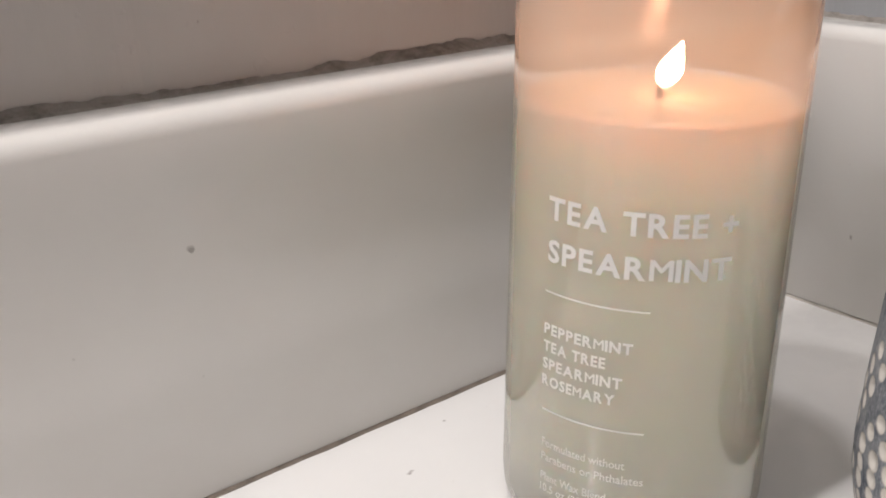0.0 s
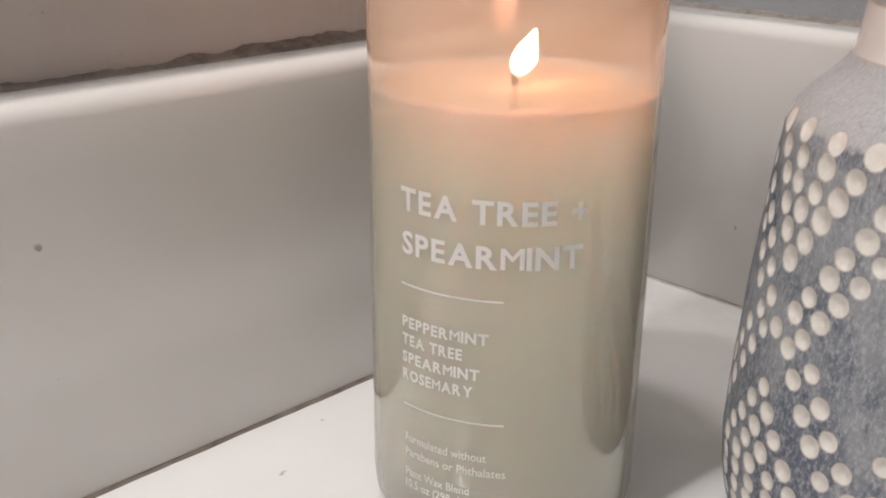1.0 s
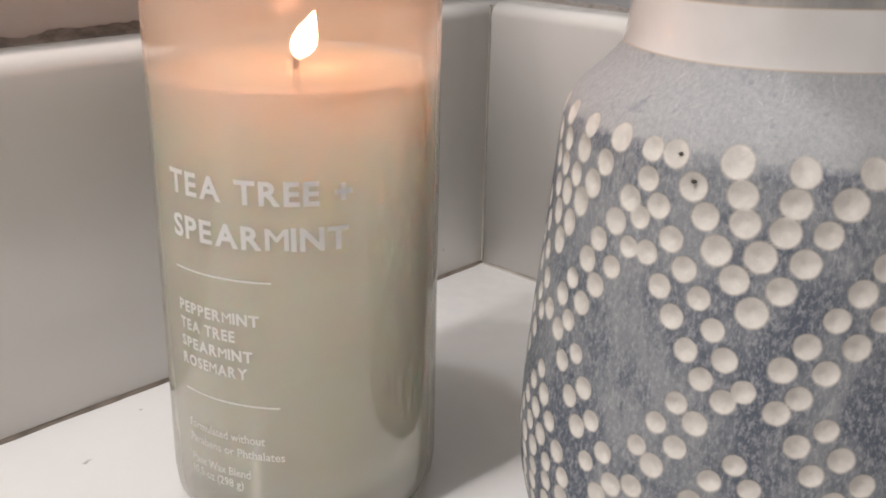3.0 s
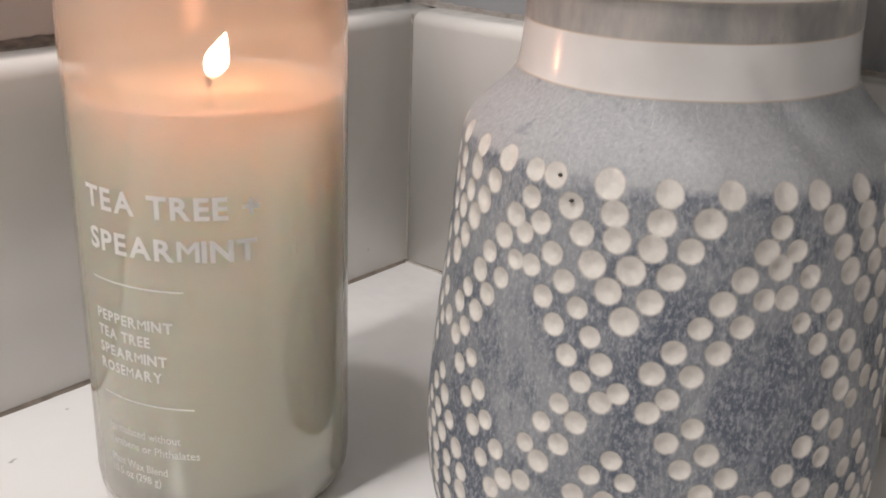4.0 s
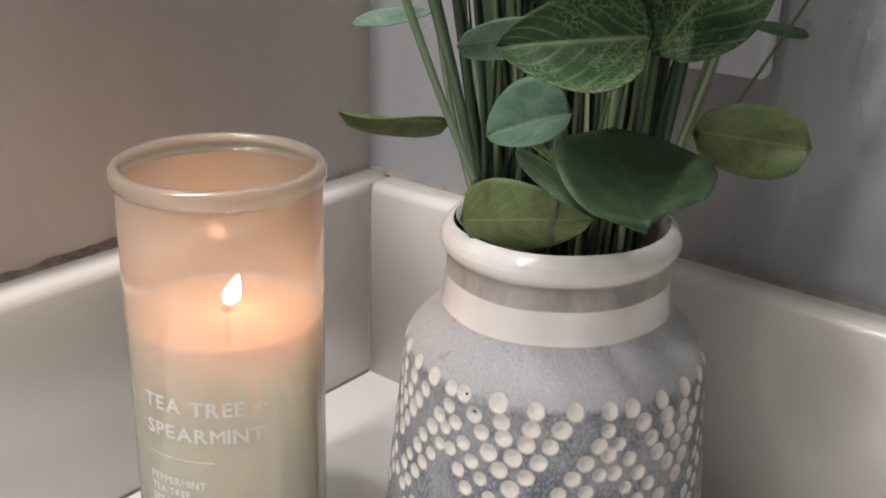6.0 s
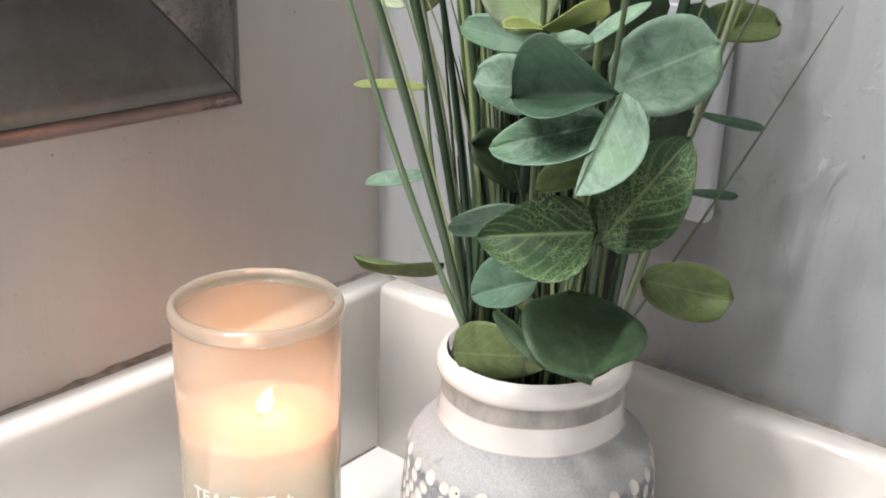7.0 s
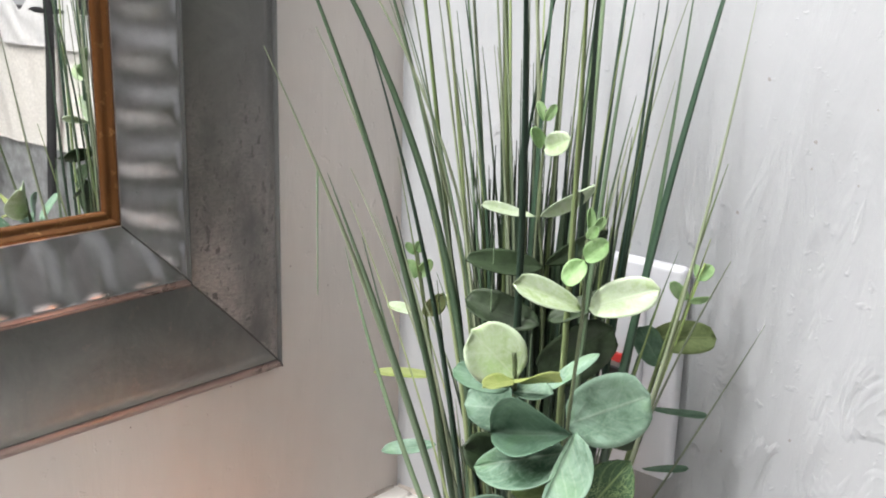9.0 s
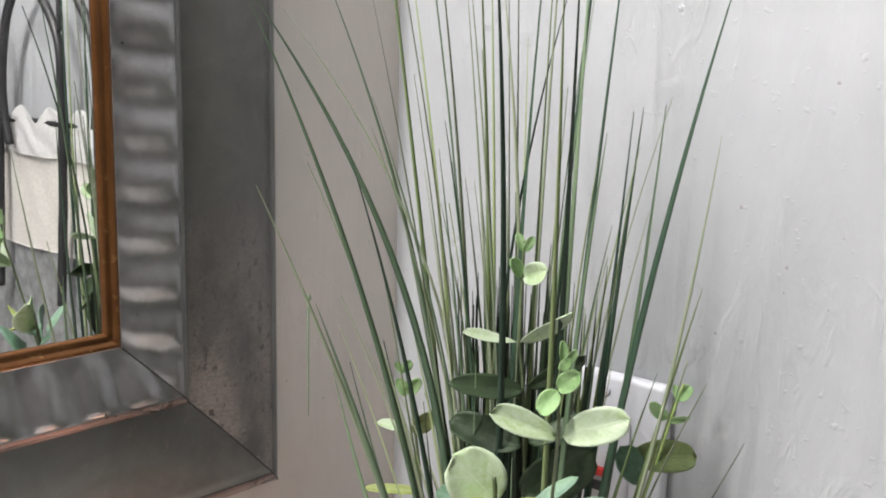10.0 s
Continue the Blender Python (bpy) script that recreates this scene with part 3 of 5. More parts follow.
def frame_side(length, seed):
    """One mitred member along local x from 0 to length; local y inwards, local z out from the wall. Returns bands of quads."""
    rows = frame_profile()
    n = int(length / 0.0022)
    rng = random.Random(seed)
    phase = [rng.uniform(-0.5, 0.5) for _ in range(int(length / 0.0245) + 3)]
    verts, bands = [], {}
    for i in range(n + 1):
        f = i / n
        for u, d, band in rows:
            x = u + (length - 2 * u) * f
            dd = d
            if band == 3 and 0.0680 < u < 0.0977:
                k = int(x / 0.0245)
                w = math.sin(2 * math.pi * (x / 0.0245) + 0.8 * phase[k] * math.sin(math.pi * ((x / 0.0245) % 1)))
                near = min(1.0, max(0.0, (min(x, length - x) - u) / 0.012))
                across = near * near * math.sin(math.pi * min(1.0, max(0.0, (u - 0.0677) / 0.0300)))
                dd += 0.0025 * (0.8 * w + 0.2 * w ** 3) * across ** 0.4
            verts.append((x, u, 0.8 * dd))
    m = len(rows)
    for i in range(n):
        for k in range(m - 1):
            bands.setdefault(rows[k + 1][2] if rows[k][2] != rows[k + 1][2] else rows[k][2], []).append((i * m + k, (i + 1) * m + k, (i + 1) * m + k + 1, i * m + k + 1))
    return verts, bands


wall_mirror = thing("wall_mirror", ((FX0 + FX1) / 2, WALL_Y, FZ0), "rectangular wall mirror in a dark pewter frame with copper edges", "mirror")
LOOKS = {0: ("frame_edge", COPPER, "worn copper-tinted outer edge"), 1: ("frame_panel", PEWTER, ""), 2: ("frame_bead", COPPER, "worn copper bead"),
         3: ("frame_ripple", HAMMERED, "rippled hammered pewter band"), 4: ("frame_lip", GOLD, "gold-brown inner lip"), 5: ("frame_fillet", SILVER, "scuffed silver fillet")}
W_, H_ = FX1 - FX0, FZ1 - FZ0
SIDES = ((W_, (FX0, FZ0), (1, 0)), (H_, (FX1, FZ0), (0, 1)), (W_, (FX1, FZ1), (-1, 0)), (H_, (FX0, FZ1), (0, -1)))
for s, (length, start, along) in enumerate(SIDES):
    verts, bands = frame_side(length, 20 + s)
    inward = (-along[1], along[0])
    world_verts = [(start[0] + x * along[0] + u * inward[0], WALL_Y - d, start[1] + x * along[1] + u * inward[1]) for x, u, d in verts]
    for band, faces in bands.items():
        name, mat, label = LOOKS[band]
        if s % 2 and band in (0, 2):                       # the upright members take dark pewter in place of copper
            mat, label = PEWTER, ""
        if s == 1 and band == 1:
            mat, label = PEWTER_PITTED, "dark pewter panel, rubbed and pitted at its foot"
        used = sorted({i for f in faces for i in f})
        at = {i: k for k, i in enumerate(used)}
        me = bpy.data.meshes.new(name)
        me.from_pydata([world_verts[i] for i in used], [], [tuple(at[i] for i in f) for f in faces])
        for p in me.polygons:
            p.use_smooth = True
        part(name, me, mat, wall_mirror, label)
for (cx, cz), (sx, sz) in (((FX0, FZ0), (1, 1)), ((FX1, FZ0), (-1, 1)), ((FX1, FZ1), (-1, -1)), ((FX0, FZ1), (1, -1))):
    line = [(cx + sx * u, WALL_Y - 0.8 * d - 0.0001, cz + sz * u) for u, d, band in frame_profile() if 0.001 < u < 0.0975]
    part("mitre_joint", tube(line, 0.00045, 5), JOINT, wall_mirror, "dark open mitre joint")
    chips = bmesh.new()                                    # bare metal where the finish has flaked along the joint
    chance = random.Random(round(1000 * (cx + 2 * cz)))
    for k in range(46):
        u = chance.choice((chance.uniform(0.012, 0.061), chance.uniform(0.070, 0.096)))
        d = float(np.interp(u, [r[0] for r in frame_profile()], [r[1] for r in frame_profile()]))
        off = abs(chance.gauss(0, 0.0007)) + 0.0005
        size = chance.uniform(0.0003, 0.0009)
        o = Vector((cx + sx * (u - off * 0.7), WALL_Y - 0.8 * d - 0.00035, cz + sz * (u + off * 0.7)))
        ring = [chips.verts.new(o + Vector((sx * (0.7 * size * math.cos(a) - 0.7 * 0.4 * size * math.sin(a)), -0.0002 * (a > 3), sz * (0.7 * size * math.cos(a) + 0.7 * 0.4 * size * math.sin(a)))))
                for a in (0.2, 1.3, 2.6, 3.6, 5.1)]
        chips.faces.new(ring)
    tagged(part("joint_chips", chips, SILVER, wall_mirror, "pale chips of bare metal along the joint"), kind="stuff")
part("mirror_glass", box(FX0 + 0.101, FX1 - 0.101, WALL_Y - 0.0042, WALL_Y - 0.001, FZ0 + 0.101, FZ1 - 0.101), mirror_material(), wall_mirror,
     "clear silvered mirror glass", False)

# ---- outlet cover plate on the side wall ----
outlet = thing("outlet_cover", (T_SPLASH, -0.147, 0.236), "white plastic outlet cover plate on the side wall", "outlet cover")
part("plate", box(T_SPLASH - 0.0095, T_SPLASH - 0.0002, -0.1825, -0.1125, 0.179, 0.2925, 0.0032, 3), PLATE, outlet)
part("receptacle", box(T_SPLASH - 0.0118, T_SPLASH - 0.0092, -0.1640, -0.1310, 0.2022, 0.2698, 0.0012, 2), PLATE, outlet)
part("reset_button", box(T_SPLASH - 0.0136, T_SPLASH - 0.0114, -0.1530, -0.1420, 0.2375, 0.2425, 0.0006, 2), RED, outlet, "small red reset button")
part("test_button", box(T_SPLASH - 0.0136, T_SPLASH - 0.0114, -0.1530, -0.1420, 0.2295, 0.2345, 0.0006, 2), IRON, outlet, "small black test button")
for zc in (0.188, 0.2835):
    part("screw", lathe([(0.0030, 0.0), (0.0028, 0.0008), (0.0015, 0.0012)], 16), PLATE, outlet).matrix_world = pose(T_SPLASH - 0.0094, -0.1475, zc, 0, -90, 0)

# ---- candle ----
CX, CY, CR = -0.1437, -0.0668, 0.0330
candle = thing("jar_candle", (CX, CY, 0), "lit sage green candle in a tall frosted glass jar, white print", "candle")
inner = CR - 0.0026
jar = [(0.020, 0.0008), (CR - 0.0045, 0.0002), (CR - 0.0018, 0.0012), (CR - 0.0004, 0.0036), (CR, 0.0075), (CR, 0.060), (CR, 0.110), (CR, 0.1508)]
for k in range(9):                                     # rolled rim
    a = -math.pi / 2 + math.pi * k / 8
    jar.append((CR - 0.0006 + 0.0024 * math.cos(a), 0.1546 + 0.0034 * math.sin(a)))
jar += [(CR - 0.0020, 0.1576), (inner + 0.0003, 0.1555)]
part("glass_jar", lathe(jar, 128, (CX, CY), True, False), GLASS, candle, "frosted sage glass jar with a rolled rim")
part("inner_wall", lathe([(inner + 0.0003, 0.1553), (inner, 0.1500), (inner, 0.1068)], 128, (CX, CY), False, False), GLASS_INNER, candle, "clear glossy inside of the jar")
fill = CR - 0.0007
wax = [(0.012, 0.0074), (fill - 0.0040, 0.0080), (fill - 0.0008, 0.0125), (fill, 0.020), (fill, 0.1054), (inner - 0.0002, 0.1062),
       (inner - 0.0014, 0.1046), (inner - 0.0032, 0.0995), (inner - 0.0065, 0.0955), (inner - 0.011, 0.0932), (0.010, 0.0920), (0.0012, 0.0918)]
part("wax", lathe(wax, 96, (CX, CY)), WAX, candle, "pale sage plant wax, melted to a bowl")
film = [(0.0012, 0.1046), (0.020, 0.1046), (inner - 0.0012, 0.1050), (inner - 0.0011, 0.1053), (inner - 0.0030, 0.1053), (0.020, 0.1051), (0.0012, 0.1050)]
part("melted_pool", lathe(film, 96, (CX, CY)), POOL, candle, "surface of the melted wax under the flame")
part("wick", tube([(CX, CY, 0.0918), (CX + 0.0002, CY - 0.0002, 0.1070), (CX + 0.0010, CY - 0.0006, 0.1092)], 0.0008), WICK, candle, "short burnt wick")
knots = ((0.0, 0.0005), (0.10, 0.0016), (0.22, 0.0026), (0.36, 0.0030), (0.52, 0.0028), (0.68, 0.0021), (0.84, 0.0012), (1.0, 0.0002))
shape = [(float(np.interp(k / 30, [a for a, b in knots], [b for a, b in knots])), 0.1064 + 0.0110 * k / 30) for k in range(31)]
flame = lathe(shape, 40, (CX + 0.0006, CY - 0.0004))
for v in flame.verts:                                      # the flame leans and flickers a little
    v.co.x += 0.24 * (v.co.z - 0.1064) + 0.0003 * math.sin((v.co.z - 0.1064) * 700)
    v.co.y -= 0.22 * (v.co.z - 0.1064)
part("flame", flame, FLAME, candle, "small bright candle flame")


def glyph(text, bold):
    """The flat mesh of a text in the built-in font, its strokes thickened."""
    cu = bpy.data.curves.new("glyph", "FONT")
    cu.body, cu.size, cu.resolution_u, cu.offset = text, 1.0, 3, bold
    ob = new("glyph", cu)
    bpy.context.view_layer.update()
    me = bpy.data.meshes.new_from_object(ob.evaluated_get(bpy.context.evaluated_depsgraph_get()))
    bpy.data.objects.remove(ob)
    return me


def print_on_candle(name, text, height, width, z_top, angle_left, bold=0.0, apart=False):
    """A printed line bent round the jar, its left end at an angle in degrees; with apart, each letter is a part."""
    pieces, at = [], 0.0
    for ch in (text if apart else [text]):
        thick = 0.0 if ch == "M" else bold
        if ch == " ":
            at += 0.34
            continue
        me = glyph(ch, thick)
        xs = [v.co.x for v in me.vertices]
        pieces.append((me, at - min(xs), ch == "M"))
        at += max(xs) - min(xs) + 0.095
    total = at - 0.095
    caps = 0.70
    for me, shift, double in pieces:
        bm = bmesh.new()
        bm.from_mesh(me)
        bmesh.ops.triangulate(bm, faces=bm.faces)
        if double:                                         # heavier strokes for the narrow letter
            more = bmesh.ops.duplicate(bm, geom=bm.verts[:] + bm.edges[:] + bm.faces[:])["geom"]
            for v in more:
                if isinstance(v, bmesh.types.BMVert):
                    v.co.x += 0.035
                    v.co.z = 0.0006
        bmesh.ops.subdivide_edges(bm, edges=[e for e in bm.edges if abs(e.verts[0].co.x - e.verts[1].co.x) > 0.15], cuts=2)
        bmesh.ops.triangulate(bm, faces=bm.faces)
        for v in bm.verts:
            r = CR + 0.00012 + 0.05 * v.co.z
            a = radians(angle_left) + (v.co.x + shift) / total * width / CR
            v.co = Vector((CX + r * math.cos(a), CY + r * math.sin(a), z_top - height + (v.co.y + bold) / (caps + 2 * bold) * height))
        bpy.data.meshes.remove(me)
        part(name, bm, INK, candle, "", False)


def rule_on_candle(z, width, angle_left):
    bm = bmesh.new()
    rows = []
    for k in range(25):
        a = radians(angle_left) + width * k / 24 / CR
        c, s = math.cos(a), math.sin(a)
        rows.append([bm.verts.new((CX + (CR + 0.00012) * c, CY + (CR + 0.00012) * s, z + h)) for h in (-0.00022, 0.00022)])
    for a, b in zip(rows, rows[1:]):
        bm.faces.new((a[0], b[0], b[1], a[1]))
    part("printed_rule", bm, INK, candle, "", False)


LEFT = -182.8
print_on_candle("printed_letter", "TEA TREE +", 0.0054, 0.0424, 0.0880, LEFT, 0.028, True)
print_on_candle("printed_letter", "SPEARMINT", 0.0053, 0.0412, 0.0781, LEFT + 0.6, 0.028, True)
rule_on_candle(0.0656, 0.0249, LEFT)
for text, width, top in (("PEPPERMINT", 0.0218, 0.0580), ("TEA TREE", 0.0160, 0.0537), ("SPEARMINT", 0.0200, 0.0493), ("ROSEMARY", 0.0186, 0.0450)):
    print_on_candle("printed_letter", text, 0.0028, width, top, LEFT + 0.2, 0.036, True)
rule_on_candle(0.0359, 0.0252, LEFT + 0.9)
for text, width, top in (("Formulated without", 0.0211, 0.0284), ("Parabens or Phthalates", 0.0255, 0.0246), ("Plant Wax Blend", 0.0173, 0.0192), ("10.5 oz (298 g)", 0.0154, 0.0161)):
    print_on_candle("printed_note", text, 0.0022, width, top, LEFT + 1.6, 0.012)

# ---- vase with carved dots ----
VX, VY = -0.0771, -0.1558
NODES = (-212.8, -157.8, -97.0, -36.0, 25.0, 86.0)      # where the carved bands cross, in degrees round the vase
Z_CROSS = 0.0582


def vase_radius(z):
    shape = ((0.0, 0.0523), (0.003, 0.0540), (0.010, 0.0553), (0.020, 0.0560), (0.035, 0.0556), (0.055, 0.0544), (0.075, 0.0526), (0.092, 0.0511),
             (0.0985, 0.0504), (0.1015, 0.0492), (0.1050, 0.0467), (0.1085, 0.0430), (0.1115, 0.0401), (0.1138, 0.0384), (0.1152, 0.0376), (0.1180, 0.0371),
             (0.1250, 0.0365), (0.1325, 0.0361), (0.1337, 0.0363), (0.1345, 0.0373), (0.1360, 0.0383), (0.1382, 0.0387), (0.1405, 0.0382), (0.1423, 0.0370), (0.1432, 0.0356), (0.1435, 0.0346))
    return float(np.interp(z, [a for a, b in shape], [b for a, b in shape]))


def carved_dots():
    """Round each crossing: a filled wedge of dots above and below, and double strands that run up and down to the diamonds' tips."""
    rng = random.Random(11)
    found = []

    def put(a, z, size=1.0):
        a += rng.uniform(-0.5, 0.5)
        z += rng.uniform(-0.0004, 0.0004)
        if not 0.002 < z < 0.1019:
            return
        r = vase_radius(z)
        for b, y, s in found:
            gap = math.hypot(((a - b + 180) % 360 - 180) * math.pi / 180 * r, z - y)
            if gap < 0.0041:
                return
        found.append((a, z, size * rng.uniform(0.00208, 0.00252)))

    for i, a0 in enumerate(NODES):
        gap_r = ((NODES[(i + 1) % 6] - a0) % 360) / 2
        gap_l = ((a0 - NODES[i - 1]) % 360) / 2
        for k in range(6):                                # wedge above: rows of one to four dots, the top row open in the middle
            n = min(k + 1, 4)
            step = (0.0, 8.9, 8.6, 8.1, 10.4, 13.2)[k]
            for j in range(n):
                put(a0 - 1.4 + (j - (n - 1) / 2) * step, 0.0734 + 0.0053 * k, 1.17)
        for k in range(8):                                # wedge below, pointing up
            n = min(k + 1, 5)
            for j in range(n):
                put(a0 - 0.9 + (j - (n - 1) / 2) * 7.6, 0.0434 - 0.0050 * k)
        put(a0 - 0.5, Z_CROSS, 1.06)
        for side, gap in ((1, gap_r), (-1, gap_l)):
            for k in range(7):                            # outer strand, upwards
                put(a0 + side * gap * (0.04 + 0.140 * k), Z_CROSS + 0.0052 * k, 1.05)
            for k in range(6):                            # inner strand, upwards
                put(a0 + side * gap * (0.18 + 0.146 * k), 0.0552 + 0.0035 * min(k, 1) + 0.0053 * max(k - 1, 0))
            for k in range(8):                            # the same two, downwards
                put(a0 + side * gap * (0.18 + 0.145 * k), 0.0552 - 0.0059 * k)
                put(a0 + side * gap * (0.36 + 0.140 * k), 0.0586 - 0.0058 * k)
        for z in (0.0862, 0.0944, 0.1001):        # the diamond's upper tip
            put(a0 + gap_r, z, 1.05)
    for k in range(40):                                   # ring of dots at the foot
        put(k * 9.0, 0.006 + 0.002 * (k % 2), 0.9)
    return found


def build_vase():
    vase = thing("ceramic_vase", (VX, VY, 0), "grey washed ceramic vase with carved cream dots and white glazed rim", "vase")
    steps = 900
    heights = list(np.linspace(0.0, 0.102, 204)) + [0.102 + 0.0415 * (k / 80) for k in range(1, 81)]
    dots = carved_dots()
    ang = np.linspace(0, 2 * np.pi, steps, endpoint=False)
    zz = np.array(heights)
    rr = np.array([vase_radius(z) for z in heights])
    kernel = np.ones(5) / 5                                # ease the turned profile
    pad = np.r_[rr[0], rr[0], rr, rr[-1], rr[-1]]
    rr = np.where((zz > 0.003) & (zz < 0.1325), np.convolve(pad, kernel, "valid"), rr)
    dist = np.full((len(zz), steps), 9.0)
    for a, z, s in dots:
        da = (ang - math.radians(a) + np.pi) % (2 * np.pi) - np.pi
        wide = np.abs(da) < 0.09
        tall = np.abs(zz - z) < 0.0045
        d = np.hypot(da[None, wide] * rr[tall][:, None], (zz[tall] - z)[:, None]) / s
        block = np.ix_(tall, wide)
        dist[block] = np.minimum(dist[block], d)
    depth = 0.0010 * np.clip(1.06 - dist, 0, 1) ** 0.75 * (dist < 1.06)
    radius = rr[:, None] - depth
    wob = 0.00025 * np.sin(3 * ang[None, :] + 40 * zz[:, None]) + 0.0002 * np.sin(7 * ang[None, :] - 70 * zz[:, None])
    radius = radius + wob
    xs, ys = VX + radius * np.cos(ang), VY + radius * np.sin(ang)
    lean = np.clip((zz - 0.096) / 0.02, 0, 1)[:, None] * 0.024 * ((xs - VX) * 0.56 - (ys - VY) * 0.83)   # hand-thrown neck, a little askew
    shift = np.clip((zz - 0.096) / 0.02, 0, 1)[:, None]
    verts = np.stack([xs - 0.0006 * shift, ys + 0.0007 * shift, zz[:, None] + lean], -1).reshape(-1, 3)
    n = len(zz)
    i, k = np.meshgrid(np.arange(n - 1), np.arange(steps), indexing="ij")
    k2 = (k + 1) % steps
    faces = np.stack([i * steps + k, i * steps + k2, (i + 1) * steps + k2, (i + 1) * steps + k], -1).reshape(-1, 4)
    me = bpy.data.meshes.new("body")
    me.from_pydata(verts.tolist(), [], faces.tolist())
    for name, values in (("dot", np.clip(1.5 - dist, 0, 1)),
                         ("glaze", np.broadcast_to((np.clip((zz - 0.1146) / 0.0012, 0, 1) - np.clip((zz - 0.1255) / 0.0012, 0, 1) + np.clip((zz - 0.1333) / 0.0012, 0, 1))[:, None], dist.shape)),
                         ("body", np.broadcast_to(np.clip((0.1025 - zz) / 0.004, 0, 1)[:, None], dist.shape))):
        me.attributes.new(name, "FLOAT", "POINT").data.foreach_set("value", np.ascontiguousarray(values, dtype=np.float32).ravel())
    me.polygons.foreach_set("use_smooth", [True] * len(me.polygons))
    part("body", me, VASE_CLAY, vase)
    part("lining", lathe([(0.0347, 0.1435), (0.0330, 0.1423), (0.0320, 0.1392), (0.0316, 0.1260), (0.0322, 0.1120), (0.036, 0.100), (0.036, 0.090), (0.002, 0.088)], 96, (VX, VY), False, True),
         VASE_INSIDE, vase, "glazed inside of the neck")
    part("foot", lathe([(0.049, 0.0), (0.0523, 0.0004), (0.0525, 0.0008)], 96, (VX, VY)), VASE_DARK, vase)
    for a, z in ((-178.6, 0.0998), (-174.6, 0.0954)):
        r = vase_radius(z) - 0.0004
        p = part("glaze_pit", lathe([(0.00002, -0.0004), (0.0005, -0.0002), (0.0006, 0.0), (0.0003, 0.0003), (0.00002, 0.0004)], 10), VASE_DARK, vase, "tiny dark pinhole")
        p.matrix_world = Matrix.Translation((VX + r * math.cos(radians(a)), VY + r * math.sin(radians(a)), z))


VASE_INSIDE = plain("vase_inside_glaze", (0.66, 0.62, 0.58), 0.3, 0, 60, 0.05, 0.1)
build_vase()


# ---- greenery ----
def sprig(name, label, category="artificial plant"):
    return thing(name, (VX, VY, 0.10), label, category, "greenery in the vase")


def leaf(parent, base, tip, normal, width, cup, material, curl=0.0, shape=0.5):
    """A rounded leaf with thickness: base to tip, cupped or folded across and curled along."""
    b, t = Vector(base), Vector(tip)
    along = (t - b).normalized()
    nrm = Vector(normal)
    nrm = (nrm - along * nrm.dot(along)).normalized()
    side = nrm.cross(along)
    length = (t - b).length
    rng = random.Random(round(base[0] * 1e5) + round(tip[2] * 1e5) * 7)
    wave, turn = rng.uniform(0, 6), rng.uniform(-0.42, 0.42)
    n, m = 14, 10
    bm = bmesh.new()
    uv = bm.loops.layers.uv.new("UVMap")
    grids = []
    for thick in (0.00016, -0.00016):
        grid = []
        for i in range(n + 1):
            s = i / n
            wide = (max(s, 0.0) ** 0.5 * max(1 - s, 0.0) ** (0.42 + 0.25 * (shape - 0.5))) * 1.9
            wide = max(wide, 0.035 if i == 0 else 0.012) * width / 2
            row = []
            for k in range(m + 1):
                q = 2 * k / m - 1
                lift = cup * wide * (0.45 * q * q + 0.55 * math.sqrt(q * q + 0.01)) + curl * length * (s * s - 0.35 * s)
                lift += 0.075 * width * math.sin(5 * s + wave + 2.2 * q) * abs(q)
                lift += turn * q * wide * (s - 0.3)
                lift -= 0.02 * width * math.exp(-(q * 5) ** 2)
                inward = 1 - 0.18 * cup * abs(q)
                row.append((bm.verts.new(b + along * (s * length) + side * (q * wide * inward) + nrm * (lift + thick)), s, (q + 1) / 2))
            grid.append(row)
        grids.append(grid)

    def face(*corners):
        f = bm.faces.new([c[0] for c in corners])
        for loop, c in zip(f.loops, corners):
            loop[uv].uv = (c[1], c[2])

    top, low = grids
    for i in range(n):
        for k in range(m):
            face(top[i][k], top[i][k + 1], top[i + 1][k + 1], top[i + 1][k])
            face(low[i][k + 1], low[i][k], low[i + 1][k], low[i + 1][k + 1])
        for k in (0, m):
            face(top[i][k], low[i][k], low[i + 1][k], top[i + 1][k])
    for i in (0, n):
        for k in range(m):
            face(top[i][k], low[i][k], low[i][k + 1], top[i][k + 1])
    bmesh.ops.recalc_face_normals(bm, faces=bm.faces)
    return part("leaf", bm, material, parent)


